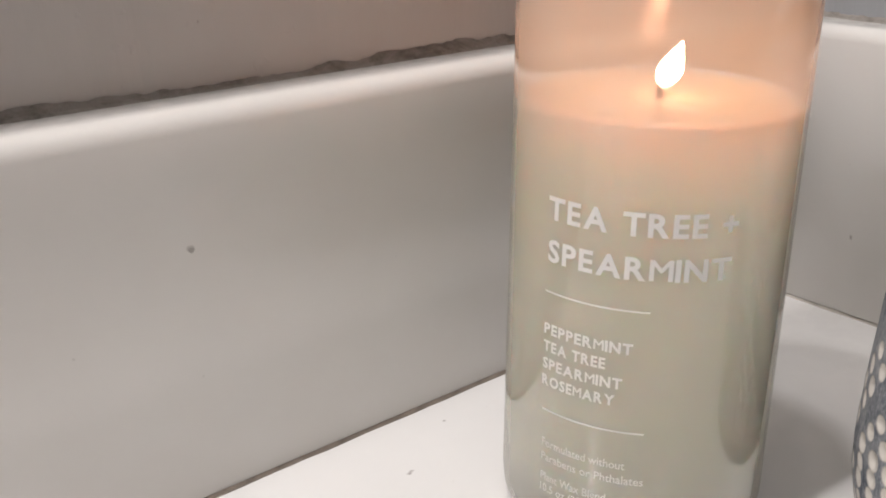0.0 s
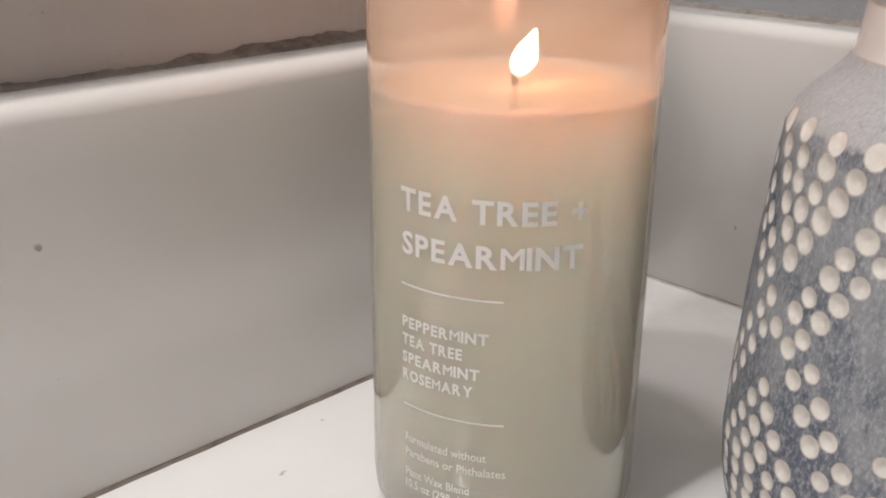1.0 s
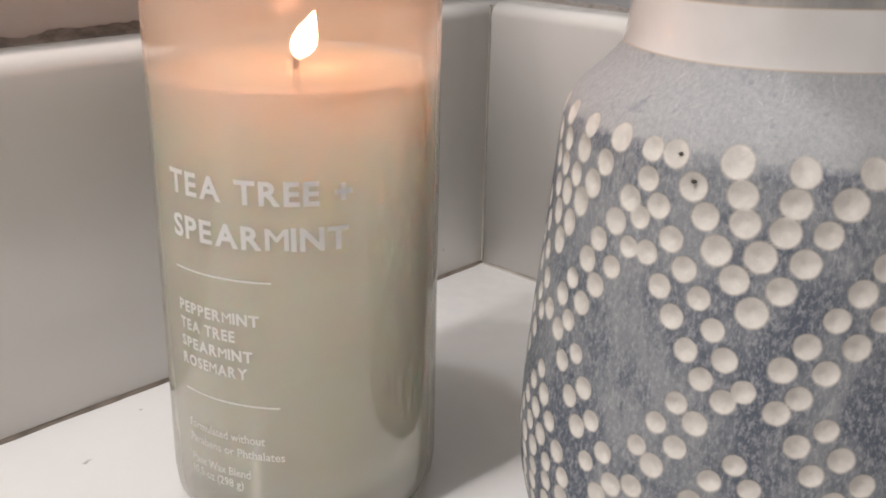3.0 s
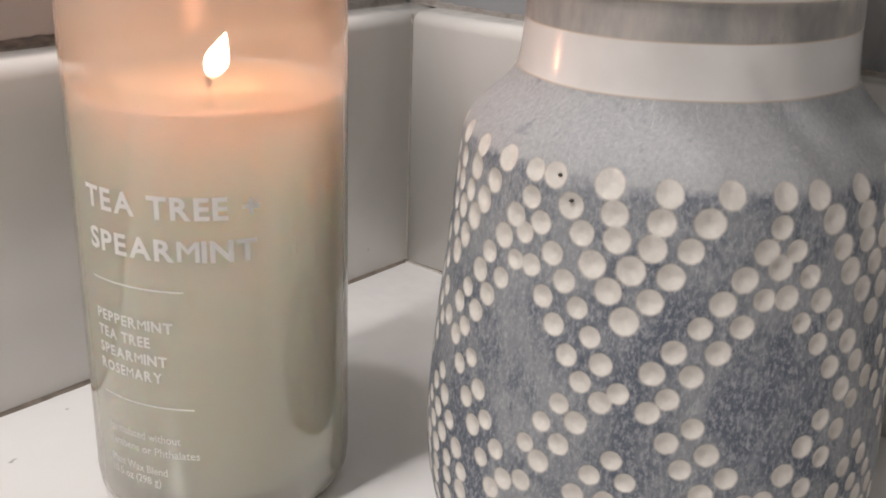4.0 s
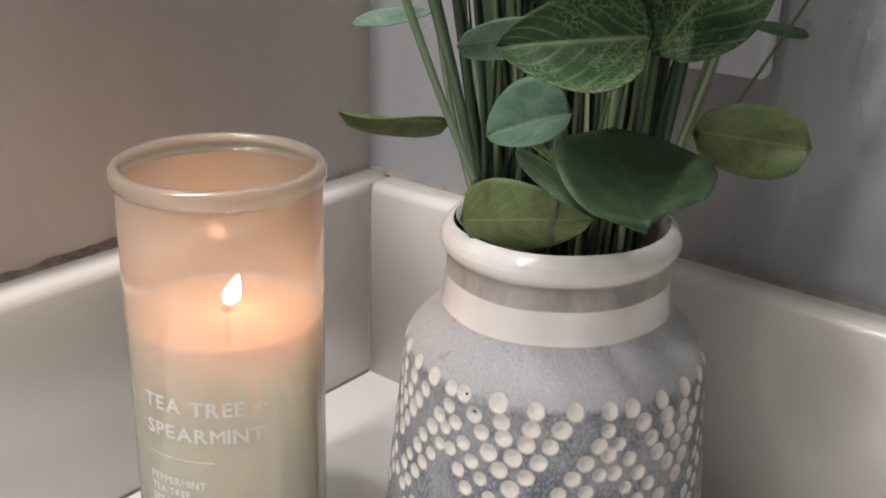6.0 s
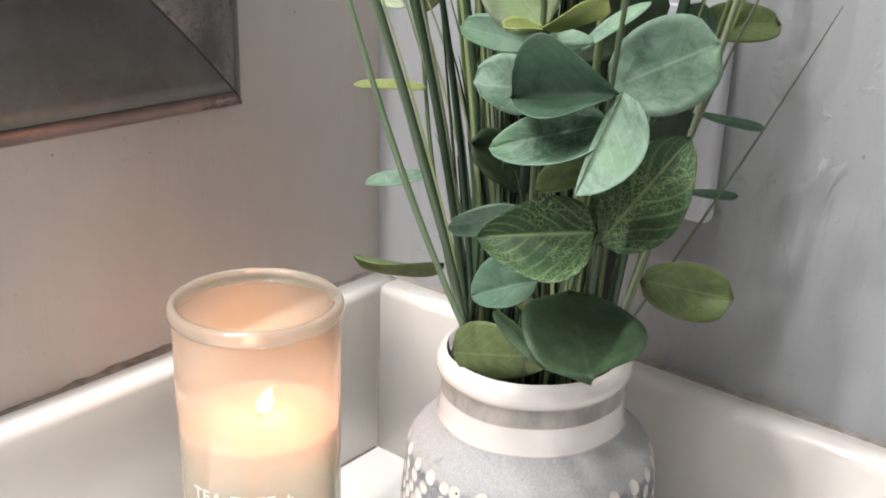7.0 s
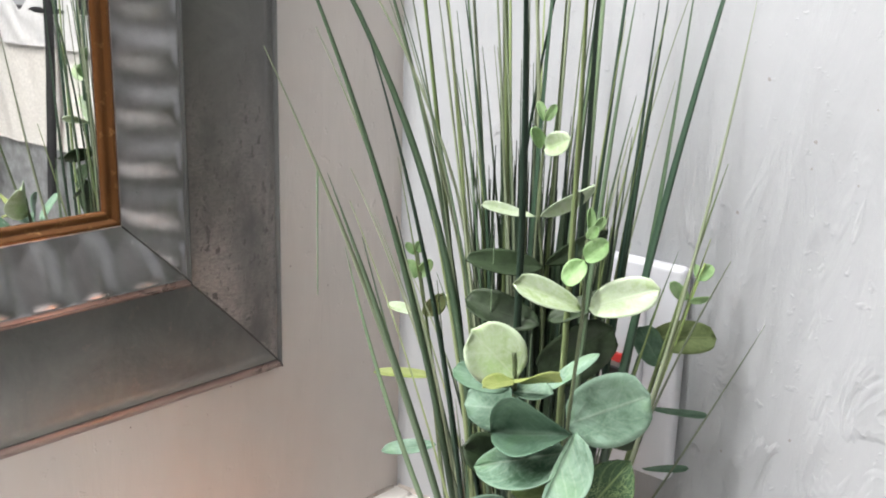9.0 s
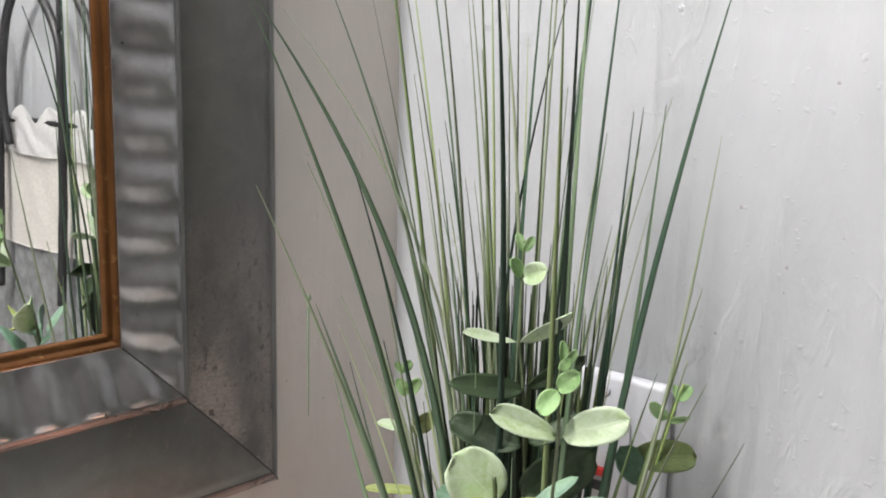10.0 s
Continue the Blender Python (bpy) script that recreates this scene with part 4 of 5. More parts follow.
def folded_leaf(parent, base, tip, seen_from, above, below, lift_above, lift_below, material, curl=0.0, skew=0.8, flip=1):
    """A leaf creased along its midrib: the halves on either side have widths and lifts (degrees) of their own, bow a little and wave at the edge."""
    b, t = Vector(base), Vector(tip)
    along = (t - b).normalized()
    view = (b - Vector(seen_from)).normalized()
    up = view.cross(along).normalized()
    if up.z * flip < 0:
        up = -up
    out = up.cross(along)
    if out.dot(view) > 0:
        out = -out
    length = (t - b).length
    rng = random.Random(round(base[0] * 1e5) + round(tip[2] * 1e5) * 5)
    wave = rng.uniform(0, 6)
    n, m = 18, 14

    def surface(s, q):
        half, lift = (above, lift_above) if q > 0 else (below, lift_below)
        wide = half * (math.sin(math.pi * min(max(s, 0.0), 1.0) ** skew) + 1e-9) ** 0.62 + 0.0003 * (1 - s)
        d = abs(q) * wide
        a = math.radians(lift) * (0.55 + 0.45 * abs(q))
        p = b + along * (s * length) + up * (math.copysign(1, q) * d * math.cos(a)) + out * (d * math.sin(a))
        p += out * (curl * length * (s * s - 0.3 * s) + 0.05 * half * math.sin(7 * s + wave + q) * q * q)
        return p + along * (0.06 * half * math.sin(5 * s + wave) * abs(q)) - out * (0.0004 * math.exp(-(q * 9) ** 2))

    bm = bmesh.new()
    uv = bm.loops.layers.uv.new("UVMap")
    top, low = [], []
    for i in range(n + 1):
        s = i / n
        rows = ([], [])
        for k in range(m + 1):
            q = 2 * k / m - 1
            p = surface(s, q)
            e = 0.02
            nrm = (surface(min(s + e, 1), q) - surface(max(s - e, 0), q)).cross(surface(s, min(q + e, 1)) - surface(s, max(q - e, -1)))
            nrm = nrm.normalized() if nrm.length > 1e-12 else out
            for row, h in zip(rows, (0.00016, -0.00016)):
                row.append((bm.verts.new(p + nrm * h), s, 0.5 + q / 2))
        top.append(rows[0])
        low.append(rows[1])

    def face(*corners):
        f = bm.faces.new([c[0] for c in corners])
        for loop, c in zip(f.loops, corners):
            loop[uv].uv = (c[1], c[2])

    for i in range(n):
        for k in range(m):
            face(top[i][k], top[i][k + 1], top[i + 1][k + 1], top[i + 1][k])
            face(low[i][k + 1], low[i][k], low[i + 1][k], low[i + 1][k + 1])
        for k in (0, m):
            face(top[i][k], low[i][k], low[i + 1][k], top[i + 1][k])
    for i in (0, n):
        for k in range(m):
            face(top[i][k], low[i][k], low[i][k + 1], top[i][k + 1])
    bmesh.ops.recalc_face_normals(bm, faces=bm.faces)
    return part("leaf", bm, material, parent)


def stem(parent, points, radius, material):
    return part("stem", tube(points, [radius * 1.25, radius * 0.7], 7), material, parent)


def blade(parent, base, mid, tip, width, material):
    bm = bmesh.new()
    shape_blade(bm, base, mid, tip, 1.18 * width)
    bmesh.ops.recalc_face_normals(bm, faces=bm.faces)
    return part("blade", bm, material, parent)


def shape_blade(bm, base, mid, tip, width, n=22):
    """A long grass blade: a shallow keel that tapers to a point, through three points."""
    a, c = Vector(base), Vector(tip)
    b = Vector(mid)
    f = (b - a).length / ((b - a).length + (c - b).length)
    m = (b - (1 - f) ** 2 * a - f * f * c) / (2 * f * (1 - f))
    uv = bm.loops.layers.uv.get("UVMap") or bm.loops.layers.uv.new("UVMap")
    rng = random.Random(round(base[0] * 1e5) + round(tip[1] * 1e5) * 3)
    twist = rng.uniform(-0.7, 0.7)
    rows = []
    for i in range(n + 1):
        s = i / n
        p = (1 - s) ** 2 * a + 2 * s * (1 - s) * m + s * s * c
        d = (2 * (1 - s) * (m - a) + 2 * s * (c - m)).normalized()
        face = Vector((-0.80, -0.60, 0.0))
        side = d.cross(Matrix.Rotation(twist * (0.4 + s), 3, "Z") @ face).normalized()
        out = side.cross(d)
        w = width * (0.75 + 0.25 * min(1, s * 3)) * (1 - s ** 2.3) ** 0.9 / 2 + 0.00012
        rows.append([(bm.verts.new(p + side * w * q + out * h), s, v) for q, h, v in
                     ((-1, 0.25 * w, 0.0), (0, -0.15 * w, 0.5), (1, 0.25 * w, 1.0), (0, -0.15 * w - 0.0004, 0.5))])
    for u, v in zip(rows, rows[1:]):
        for k in range(4):
            q = (u[k], u[(k + 1) % 4], v[(k + 1) % 4], v[k])
            f = bm.faces.new([c[0] for c in q])
            for loop, c in zip(f.loops, q):
                loop[uv].uv = (c[1] * 3, c[2])


FRONT = (-0.404, -0.372, 0.347)                           # the side that the sprig turns to the room
front = sprig("eucalyptus_sprig", "artificial eucalyptus sprig with blue-green rounded leaves in the vase")
stem(front, [(-0.0932, -0.1856, 0.1452), (-0.1103, -0.1961, 0.2087), (-0.1163, -0.2015, 0.2559), (-0.1262, -0.2118, 0.3107), (-0.1303, -0.213, 0.3279), (-0.1288, -0.2151, 0.3447)], 0.0008, STEM)
leaf(front, (-0.1148, -0.2001, 0.2567), (-0.0991, -0.2271, 0.2725), (-0.88, -0.47, 0.08), 0.0292, 0.1, LEAF_TEAL, 0.0, 0.5)
folded_leaf(front, (-0.1223, -0.2080, 0.2577), (-0.1348, -0.1776, 0.2535), FRONT, 0.0260, 0.0155, 52, 62, LEAF_TEALDARK, 0.06, 1.35)
folded_leaf(front, (-0.1215, -0.2086, 0.2577), (-0.1395, -0.2055, 0.2283), FRONT, 0.0020, 0.0150, 0, 30, LEAF_TEAL, 0.20, 0.85)
folded_leaf(front, (-0.1197, -0.2037, 0.2477), (-0.1378, -0.173, 0.2375), FRONT, 0.008, 0.0175, 5, 58, LEAF_TEAL, 0.0, 0.8)
folded_leaf(front, (-0.1169, -0.2017, 0.2069), (-0.1025, -0.2225, 0.2437), FRONT, 0.0135, 0.0165, 8, 24, LEAF_VEIN, -0.08, 0.9)
folded_leaf(front, (-0.1186, -0.2029, 0.2125), (-0.1383, -0.1696, 0.2075), FRONT, 0.0125, 0.0225, 22, 46, LEAF_VEIN, 0.0, 0.65)
leaf(front, (-0.1065, -0.1860, 0.1835), (-0.1345, -0.2145, 0.1696), (-0.42, -0.36, 0.83), 0.0390, 0.24, LEAF_DARK, 0.05, 0.2)
folded_leaf(front, (-0.1400, -0.2035, 0.1712), (-0.1316, -0.1721, 0.1805), (-0.37, -0.34, 0.28), 0.0036, 0.0030, 40, 20, LEAF_DARK, -0.06, 1.2)
leaf(front, (-0.0969, -0.1789, 0.1616), (-0.1031, -0.1546, 0.1752), (-0.3, -0.6, 0.7), 0.0075, 0.5, LEAF_OLIVE, 0.12, 0.5)
folded_leaf(front, (-0.1129, -0.141, 0.1478), (-0.105, -0.1817, 0.1562), (-0.329, -0.299, 0.221), 0.0125, 0.0120, 6, -25, LEAF_OLIVE, -0.06, 0.62)
leaf(front, (-0.1214, -0.1796, 0.2223), (-0.1041, -0.209, 0.2363), (-0.84, -0.28, 0.45), 0.0160, 1.0, LEAF_OLIVELIGHT, 0.0, 0.5)
leaf(front, (-0.1268, -0.2146, 0.3114), (-0.12, -0.2391, 0.3224), (-0.94, -0.12, 0.32), 0.0142, 0.25, LEAF_PALE, 0.0, 0.5)
leaf(front, (-0.1283, -0.2123, 0.3106), (-0.1507, -0.1987, 0.3228), (-0.13, -0.77, 0.62), 0.0122, 0.3, LEAF_PALE, -0.08, 0.5)
leaf(front, (-0.1309, -0.2138, 0.3299), (-0.1367, -0.2106, 0.3211), (-0.84, -0.32, 0.44), 0.0089, 0.3, LEAF_BUD, 0.0, 0.5)
leaf(front, (-0.1307, -0.2141, 0.3303), (-0.1289, -0.2223, 0.3378), (-0.99, -0.13, 0.11), 0.0083, 0.3, LEAF_BUD, 0.0, 0.5)
leaf(front, (-0.1297, -0.2157, 0.3387), (-0.1303, -0.2148, 0.3493), (-0.59, -0.81, 0.03), 0.0039, 0.4, LEAF_BUD, 0.0, 0.5)
leaf(front, (-0.1299, -0.2153, 0.3391), (-0.1298, -0.2208, 0.347), (-0.64, -0.63, -0.43), 0.0037, 0.4, LEAF_BUD, 0.0, 0.5)
leaf(front, (-0.132, -0.2158, 0.3383), (-0.1327, -0.2201, 0.3437), (-0.94, -0.19, -0.28), 0.0044, 0.4, LEAF_BUD, 0.0, 0.5)
middle = sprig("eucalyptus_sprig", "taller artificial eucalyptus sprig with dark rounded leaves in the vase")
stem(middle, [(-0.0872, -0.1587, 0.1348), (-0.0953, -0.1647, 0.2092), (-0.0899, -0.1691, 0.2539), (-0.0886, -0.1656, 0.3101), (-0.0898, -0.1638, 0.3307), (-0.0896, -0.1642, 0.3639), (-0.0894, -0.1644, 0.3754)], 0.0008, STEM)
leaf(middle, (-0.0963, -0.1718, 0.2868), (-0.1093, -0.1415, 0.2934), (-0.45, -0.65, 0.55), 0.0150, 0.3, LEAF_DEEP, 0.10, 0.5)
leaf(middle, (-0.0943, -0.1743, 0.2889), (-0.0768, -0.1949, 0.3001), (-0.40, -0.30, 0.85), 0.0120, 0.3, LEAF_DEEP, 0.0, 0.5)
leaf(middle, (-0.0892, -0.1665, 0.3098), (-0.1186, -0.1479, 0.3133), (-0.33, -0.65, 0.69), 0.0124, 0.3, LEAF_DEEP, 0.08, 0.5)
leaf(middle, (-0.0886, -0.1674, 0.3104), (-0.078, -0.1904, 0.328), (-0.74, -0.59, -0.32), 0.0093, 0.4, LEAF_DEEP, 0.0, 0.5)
leaf(middle, (-0.0913, -0.1634, 0.3311), (-0.1152, -0.153, 0.3377), (0.01, -0.53, 0.85), 0.0061, 0.2, LEAF_PALE, 0.0, 0.5)
leaf(middle, (-0.0904, -0.1648, 0.3312), (-0.0817, -0.1849, 0.3465), (-0.54, -0.64, -0.54), 0.0087, 0.5, LEAF_PALE, 0.0, 0.5)
leaf(middle, (-0.0895, -0.1643, 0.3599), (-0.0965, -0.1628, 0.3683), (-0.32, -0.94, -0.1), 0.0065, 0.3, LEAF_BUD, 0.0, 0.5)
leaf(middle, (-0.09, -0.1653, 0.3596), (-0.0918, -0.1787, 0.3652), (-0.98, 0.17, 0.1), 0.0101, 0.3, LEAF_PALE, 0.0, 0.5)
leaf(middle, (-0.0894, -0.1644, 0.3708), (-0.0913, -0.1617, 0.3787), (-0.67, -0.73, 0.1), 0.0043, 0.4, LEAF_BUD, 0.0, 0.5)
leaf(middle, (-0.0901, -0.1652, 0.371), (-0.0896, -0.1695, 0.378), (-0.89, -0.42, -0.2), 0.0042, 0.4, LEAF_BUD, 0.0, 0.5)
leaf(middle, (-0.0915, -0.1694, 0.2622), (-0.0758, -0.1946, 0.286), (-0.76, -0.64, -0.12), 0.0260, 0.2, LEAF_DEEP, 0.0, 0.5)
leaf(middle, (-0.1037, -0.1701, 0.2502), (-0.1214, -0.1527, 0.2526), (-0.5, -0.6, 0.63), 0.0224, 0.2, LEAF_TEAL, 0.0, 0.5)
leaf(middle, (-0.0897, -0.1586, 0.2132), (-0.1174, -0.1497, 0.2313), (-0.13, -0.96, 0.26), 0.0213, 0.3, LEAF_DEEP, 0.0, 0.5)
leaf(middle, (-0.1064, -0.1661, 0.2075), (-0.1292, -0.15, 0.2041), (-0.57, -0.82, -0.01), 0.0118, 0.25, LEAF_TEAL, 0.0, 0.5)
folded_leaf(middle, (-0.1175, -0.1800, 0.1890), (-0.1275, -0.1605, 0.1810), FRONT, 0.0120, 0.0085, 5, 40, LEAF_TEALDARK, 0.0, 0.8)
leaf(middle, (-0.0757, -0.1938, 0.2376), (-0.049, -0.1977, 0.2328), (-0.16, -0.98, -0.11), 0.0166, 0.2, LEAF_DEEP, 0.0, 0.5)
short = sprig("eucalyptus_sprig", "short artificial eucalyptus sprig with pale green young leaves")
stem(short, [(-0.1044, -0.169, 0.1458), (-0.1175, -0.1764, 0.2183), (-0.1258, -0.182, 0.2723), (-0.1279, -0.1824, 0.2856)], 0.0012, STEM)
leaf(short, (-0.1262, -0.1832, 0.2745), (-0.1381, -0.169, 0.2938), (-0.58, -0.79, 0.22), 0.0258, 0.35, LEAF_PALE, 0.0, 0.5)
leaf(short, (-0.1274, -0.1832, 0.2743), (-0.1326, -0.2077, 0.2852), (-0.42, -0.29, -0.86), 0.0102, 0.3, LEAF_YELLOW, 0.0, 0.5)
leaf(short, (-0.1276, -0.1828, 0.2743), (-0.1444, -0.1811, 0.2756), (0.05, -0.25, 0.97), 0.0088, 0.3, LEAF_YELLOW, 0.0, 0.5)
leaf(short, (-0.1229, -0.1774, 0.2676), (-0.132, -0.1549, 0.2723), (-0.66, -0.4, 0.64), 0.0113, 0.25, LEAF_TEALDARK, 0.0, 0.5)
leaf(short, (-0.1264, -0.181, 0.2688), (-0.1213, -0.1976, 0.2709), (-0.41, -0.01, 0.91), 0.0113, 0.3, LEAF_TEAL, 0.0, 0.5)
leaf(short, (-0.115, -0.189, 0.2668), (-0.0951, -0.2008, 0.2815), (-0.57, 0.06, 0.82), 0.0080, 0.3, LEAF_TEAL, 0.0, 0.5)
side = sprig("eucalyptus_sprig", "thin artificial greenery sprig reaching towards the side wall")
stem(side, [(-0.0601, -0.1812, 0.1563), (-0.0405, -0.1888, 0.2157), (-0.024, -0.1954, 0.2625), (-0.0163, -0.1997, 0.2905), (-0.0123, -0.202, 0.3036)], 0.0008, STEM_LIGHT)
leaf(side, (-0.032, -0.187, 0.2692), (-0.0061, -0.2077, 0.2677), (-0.58, -0.75, 0.32), 0.0159, 0.15, LEAF_OLIVE, 0.0, 0.5)
leaf(side, (-0.0287, -0.192, 0.2564), (-0.038, -0.1853, 0.2753), (-0.57, -0.82, 0.01), 0.0139, 0.2, LEAF_TEALDARK, 0.0, 0.5)
leaf(side, (-0.0319, -0.1909, 0.2355), (-0.0042, -0.2069, 0.2275), (-0.54, -0.76, -0.35), 0.0045, 0.3, LEAF_TEALDARK, 0.0, 0.5)
leaf(side, (-0.0344, -0.1906, 0.2053), (-0.0081, -0.2011, 0.1997), (-0.4, -0.88, -0.24), 0.0043, 0.3, LEAF_TEALDARK, 0.0, 0.5)
leaf(side, (-0.0580, -0.1880, 0.1745), (-0.0500, -0.2220, 0.1740), (-0.86, -0.28, 0.12), 0.0235, 0.3, LEAF_OLIVE, 0.0, 0.5)
leaf(side, (-0.0195, -0.1985, 0.2869), (-0.0278, -0.1934, 0.2956), (-0.57, -0.82, -0.06), 0.0065, 0.3, LEAF_BUD, 0.0, 0.5)
leaf(side, (-0.0192, -0.1989, 0.2862), (-0.0099, -0.2056, 0.2874), (-0.54, -0.81, -0.23), 0.0040, 0.3, LEAF_BUD, 0.0, 0.5)
leaf(side, (-0.0149, -0.2018, 0.2957), (-0.0088, -0.2036, 0.3024), (-0.64, -0.66, 0.4), 0.0061, 0.3, LEAF_BUD, 0.0, 0.5)
leaf(side, (-0.0151, -0.2014, 0.2952), (-0.013, -0.1975, 0.3024), (-0.52, -0.67, 0.52), 0.0040, 0.3, LEAF_BUD, 0.0, 0.5)
back = sprig("eucalyptus_sprig", "artificial greenery sprig with small leaves towards the corner")
stem(back, [(-0.0936, -0.1313, 0.1485), (-0.0827, -0.1117, 0.1759), (-0.0748, -0.0965, 0.212), (-0.0734, -0.0896, 0.2511), (-0.0754, -0.0832, 0.2924), (-0.0765, -0.0815, 0.3005)], 0.0009, STEM)
leaf(back, (-0.0888, -0.117, 0.1698), (-0.1094, -0.0863, 0.169), (-0.62, -0.44, -0.65), 0.0146, 0.5, LEAF_OLIVE, -0.12, 0.5)
leaf(back, (-0.0782, -0.1004, 0.202), (-0.0938, -0.0772, 0.1961), (-0.48, -0.11, 0.87), 0.0092, 0.3, LEAF_TEAL, 0.0, 0.5)
leaf(back, (-0.0753, -0.094, 0.2359), (-0.0926, -0.07, 0.2362), (-0.41, -0.3, 0.86), 0.0063, 0.3, LEAF_YELLOW, 0.0, 0.5)
leaf(back, (-0.0747, -0.0877, 0.2652), (-0.0775, -0.1014, 0.2809), (-0.68, -0.48, -0.55), 0.0097, 0.3, LEAF_OLIVE, 0.0, 0.5)
leaf(back, (-0.0775, -0.0836, 0.267), (-0.0855, -0.0717, 0.2698), (-0.39, -0.45, 0.8), 0.0061, 0.3, LEAF_PALE, 0.0, 0.5)
leaf(back, (-0.0752, -0.0833, 0.2848), (-0.0736, -0.0893, 0.2944), (-0.77, -0.59, -0.24), 0.0068, 0.3, LEAF_BUD, 0.0, 0.5)
leaf(back, (-0.0758, -0.0825, 0.2842), (-0.0797, -0.0803, 0.2938), (-0.53, -0.85, -0.02), 0.0062, 0.3, LEAF_BUD, 0.0, 0.5)
leaf(back, (-0.0764, -0.0816, 0.2962), (-0.0762, -0.0855, 0.3035), (-0.72, -0.62, -0.31), 0.0052, 0.3, LEAF_BUD, 0.0, 0.5)
leaf(back, (-0.0765, -0.0814, 0.2959), (-0.0804, -0.0793, 0.3021), (-0.49, -0.87, -0), 0.0041, 0.3, LEAF_BUD, 0.0, 0.5)
grass = sprig("grass_tuft", "tuft of long green artificial onion grass blades in the vase", "artificial plant")
blade(grass, (-0.1092, -0.144, 0.1587), (-0.1612, -0.1115, 0.3442), (-0.178, -0.0954, 0.3994), 0.00202, GRASS_GREY)
blade(grass, (-0.1088, -0.1446, 0.1587), (-0.1462, -0.1247, 0.2953), (-0.1616, -0.1127, 0.3508), 0.00276, GRASS_MID)
blade(grass, (-0.1044, -0.1421, 0.1563), (-0.1324, -0.1095, 0.3496), (-0.168, -0.0745, 0.4797), 0.00258, GRASS_MID)
blade(grass, (-0.1079, -0.1459, 0.1589), (-0.1241, -0.1218, 0.3629), (-0.1717, -0.0868, 0.4746), 0.00331, GRASS_MID)
blade(grass, (-0.0909, -0.1353, 0.1489), (-0.1004, -0.1033, 0.3833), (-0.132, -0.0563, 0.4718), 0.00129, GRASS_GREY)
blade(grass, (-0.1007, -0.1386, 0.1537), (-0.128, -0.0981, 0.3599), (-0.1393, -0.0813, 0.4049), 0.00184, GRASS_GREY)
blade(grass, (-0.0912, -0.1349, 0.1489), (-0.1026, -0.0999, 0.3936), (-0.1218, -0.0714, 0.4904), 0.00239, GRASS_MID)
blade(grass, (-0.1075, -0.1465, 0.1589), (-0.1351, -0.1233, 0.367), (-0.1429, -0.1118, 0.4131), 0.00221, GRASS_DARK)
blade(grass, (-0.0976, -0.1433, 0.1542), (-0.1, -0.1217, 0.4029), (-0.1072, -0.1111, 0.4944), 0.00184, GRASS_LIGHT)
blade(grass, (-0.0882, -0.1393, 0.1493), (-0.0866, -0.1239, 0.4023), (-0.093, -0.1142, 0.505), 0.00221, GRASS_GREY)
blade(grass, (-0.096, -0.1456, 0.1544), (-0.1014, -0.1376, 0.3797), (-0.1054, -0.1317, 0.4251), 0.00166, GRASS_DARK)
blade(grass, (-0.0856, -0.1433, 0.1498), (-0.0872, -0.1408, 0.4037), (-0.0907, -0.1357, 0.5038), 0.00258, GRASS_LIGHT)
blade(grass, (-0.1006, -0.1568, 0.16), (-0.1066, -0.1657, 0.3953), (-0.111, -0.1592, 0.5213), 0.00294, GRASS_DARK)
blade(grass, (-0.0836, -0.1462, 0.1501), (-0.0798, -0.1519, 0.3993), (-0.0851, -0.144, 0.4901), 0.00202, GRASS_GREY)
blade(grass, (-0.0885, -0.1568, 0.1556), (-0.0853, -0.1616, 0.4149), (-0.0828, -0.1653, 0.5027), 0.00239, GRASS_DARK)
blade(grass, (-0.0809, -0.1502, 0.1505), (-0.0689, -0.1501, 0.4135), (-0.0522, -0.157, 0.485), 0.00147, GRASS_DARK)
blade(grass, (-0.0783, -0.1721, 0.1572), (-0.0837, -0.1819, 0.3951), (-0.083, -0.1829, 0.5079), 0.00313, GRASS_DARK)
blade(grass, (-0.0704, -0.1658, 0.1521), (-0.0659, -0.1725, 0.3903), (-0.0643, -0.1748, 0.504), 0.00276, GRASS_MID)
blade(grass, (-0.088, -0.1754, 0.162), (-0.0942, -0.1841, 0.3893), (-0.0948, -0.1833, 0.4938), 0.00239, GRASS_LIGHT)
blade(grass, (-0.0645, -0.1746, 0.153), (-0.0546, -0.1892, 0.3762), (-0.0527, -0.1921, 0.4305), 0.00202, GRASS_DARK)
blade(grass, (-0.0639, -0.1756, 0.1531), (-0.049, -0.1886, 0.3756), (-0.0461, -0.1929, 0.4323), 0.00221, GRASS_DARK)
blade(grass, (-0.0719, -0.1815, 0.1582), (-0.0568, -0.2039, 0.3662), (-0.054, -0.2081, 0.4342), 0.00258, GRASS_MID)
blade(grass, (-0.0706, -0.1834, 0.1584), (-0.0619, -0.2143, 0.3779), (-0.0483, -0.2346, 0.4889), 0.00313, GRASS_DARK)
blade(grass, (-0.0694, -0.1853, 0.1586), (-0.0543, -0.2256, 0.3619), (-0.05, -0.232, 0.4227), 0.00147, GRASS_GREY)
blade(grass, (-0.0843, -0.181, 0.1625), (-0.0864, -0.1958, 0.3805), (-0.0839, -0.1996, 0.4231), 0.00239, GRASS_MID)
blade(grass, (-0.0593, -0.1823, 0.1538), (-0.0361, -0.1989, 0.2592), (-0.0206, -0.2077, 0.3174), 0.00202, GRASS_LIGHT)
blade(grass, (-0.064, -0.1844, 0.1563), (-0.0437, -0.2055, 0.2593), (-0.0271, -0.2213, 0.311), 0.00166, GRASS_GREY)
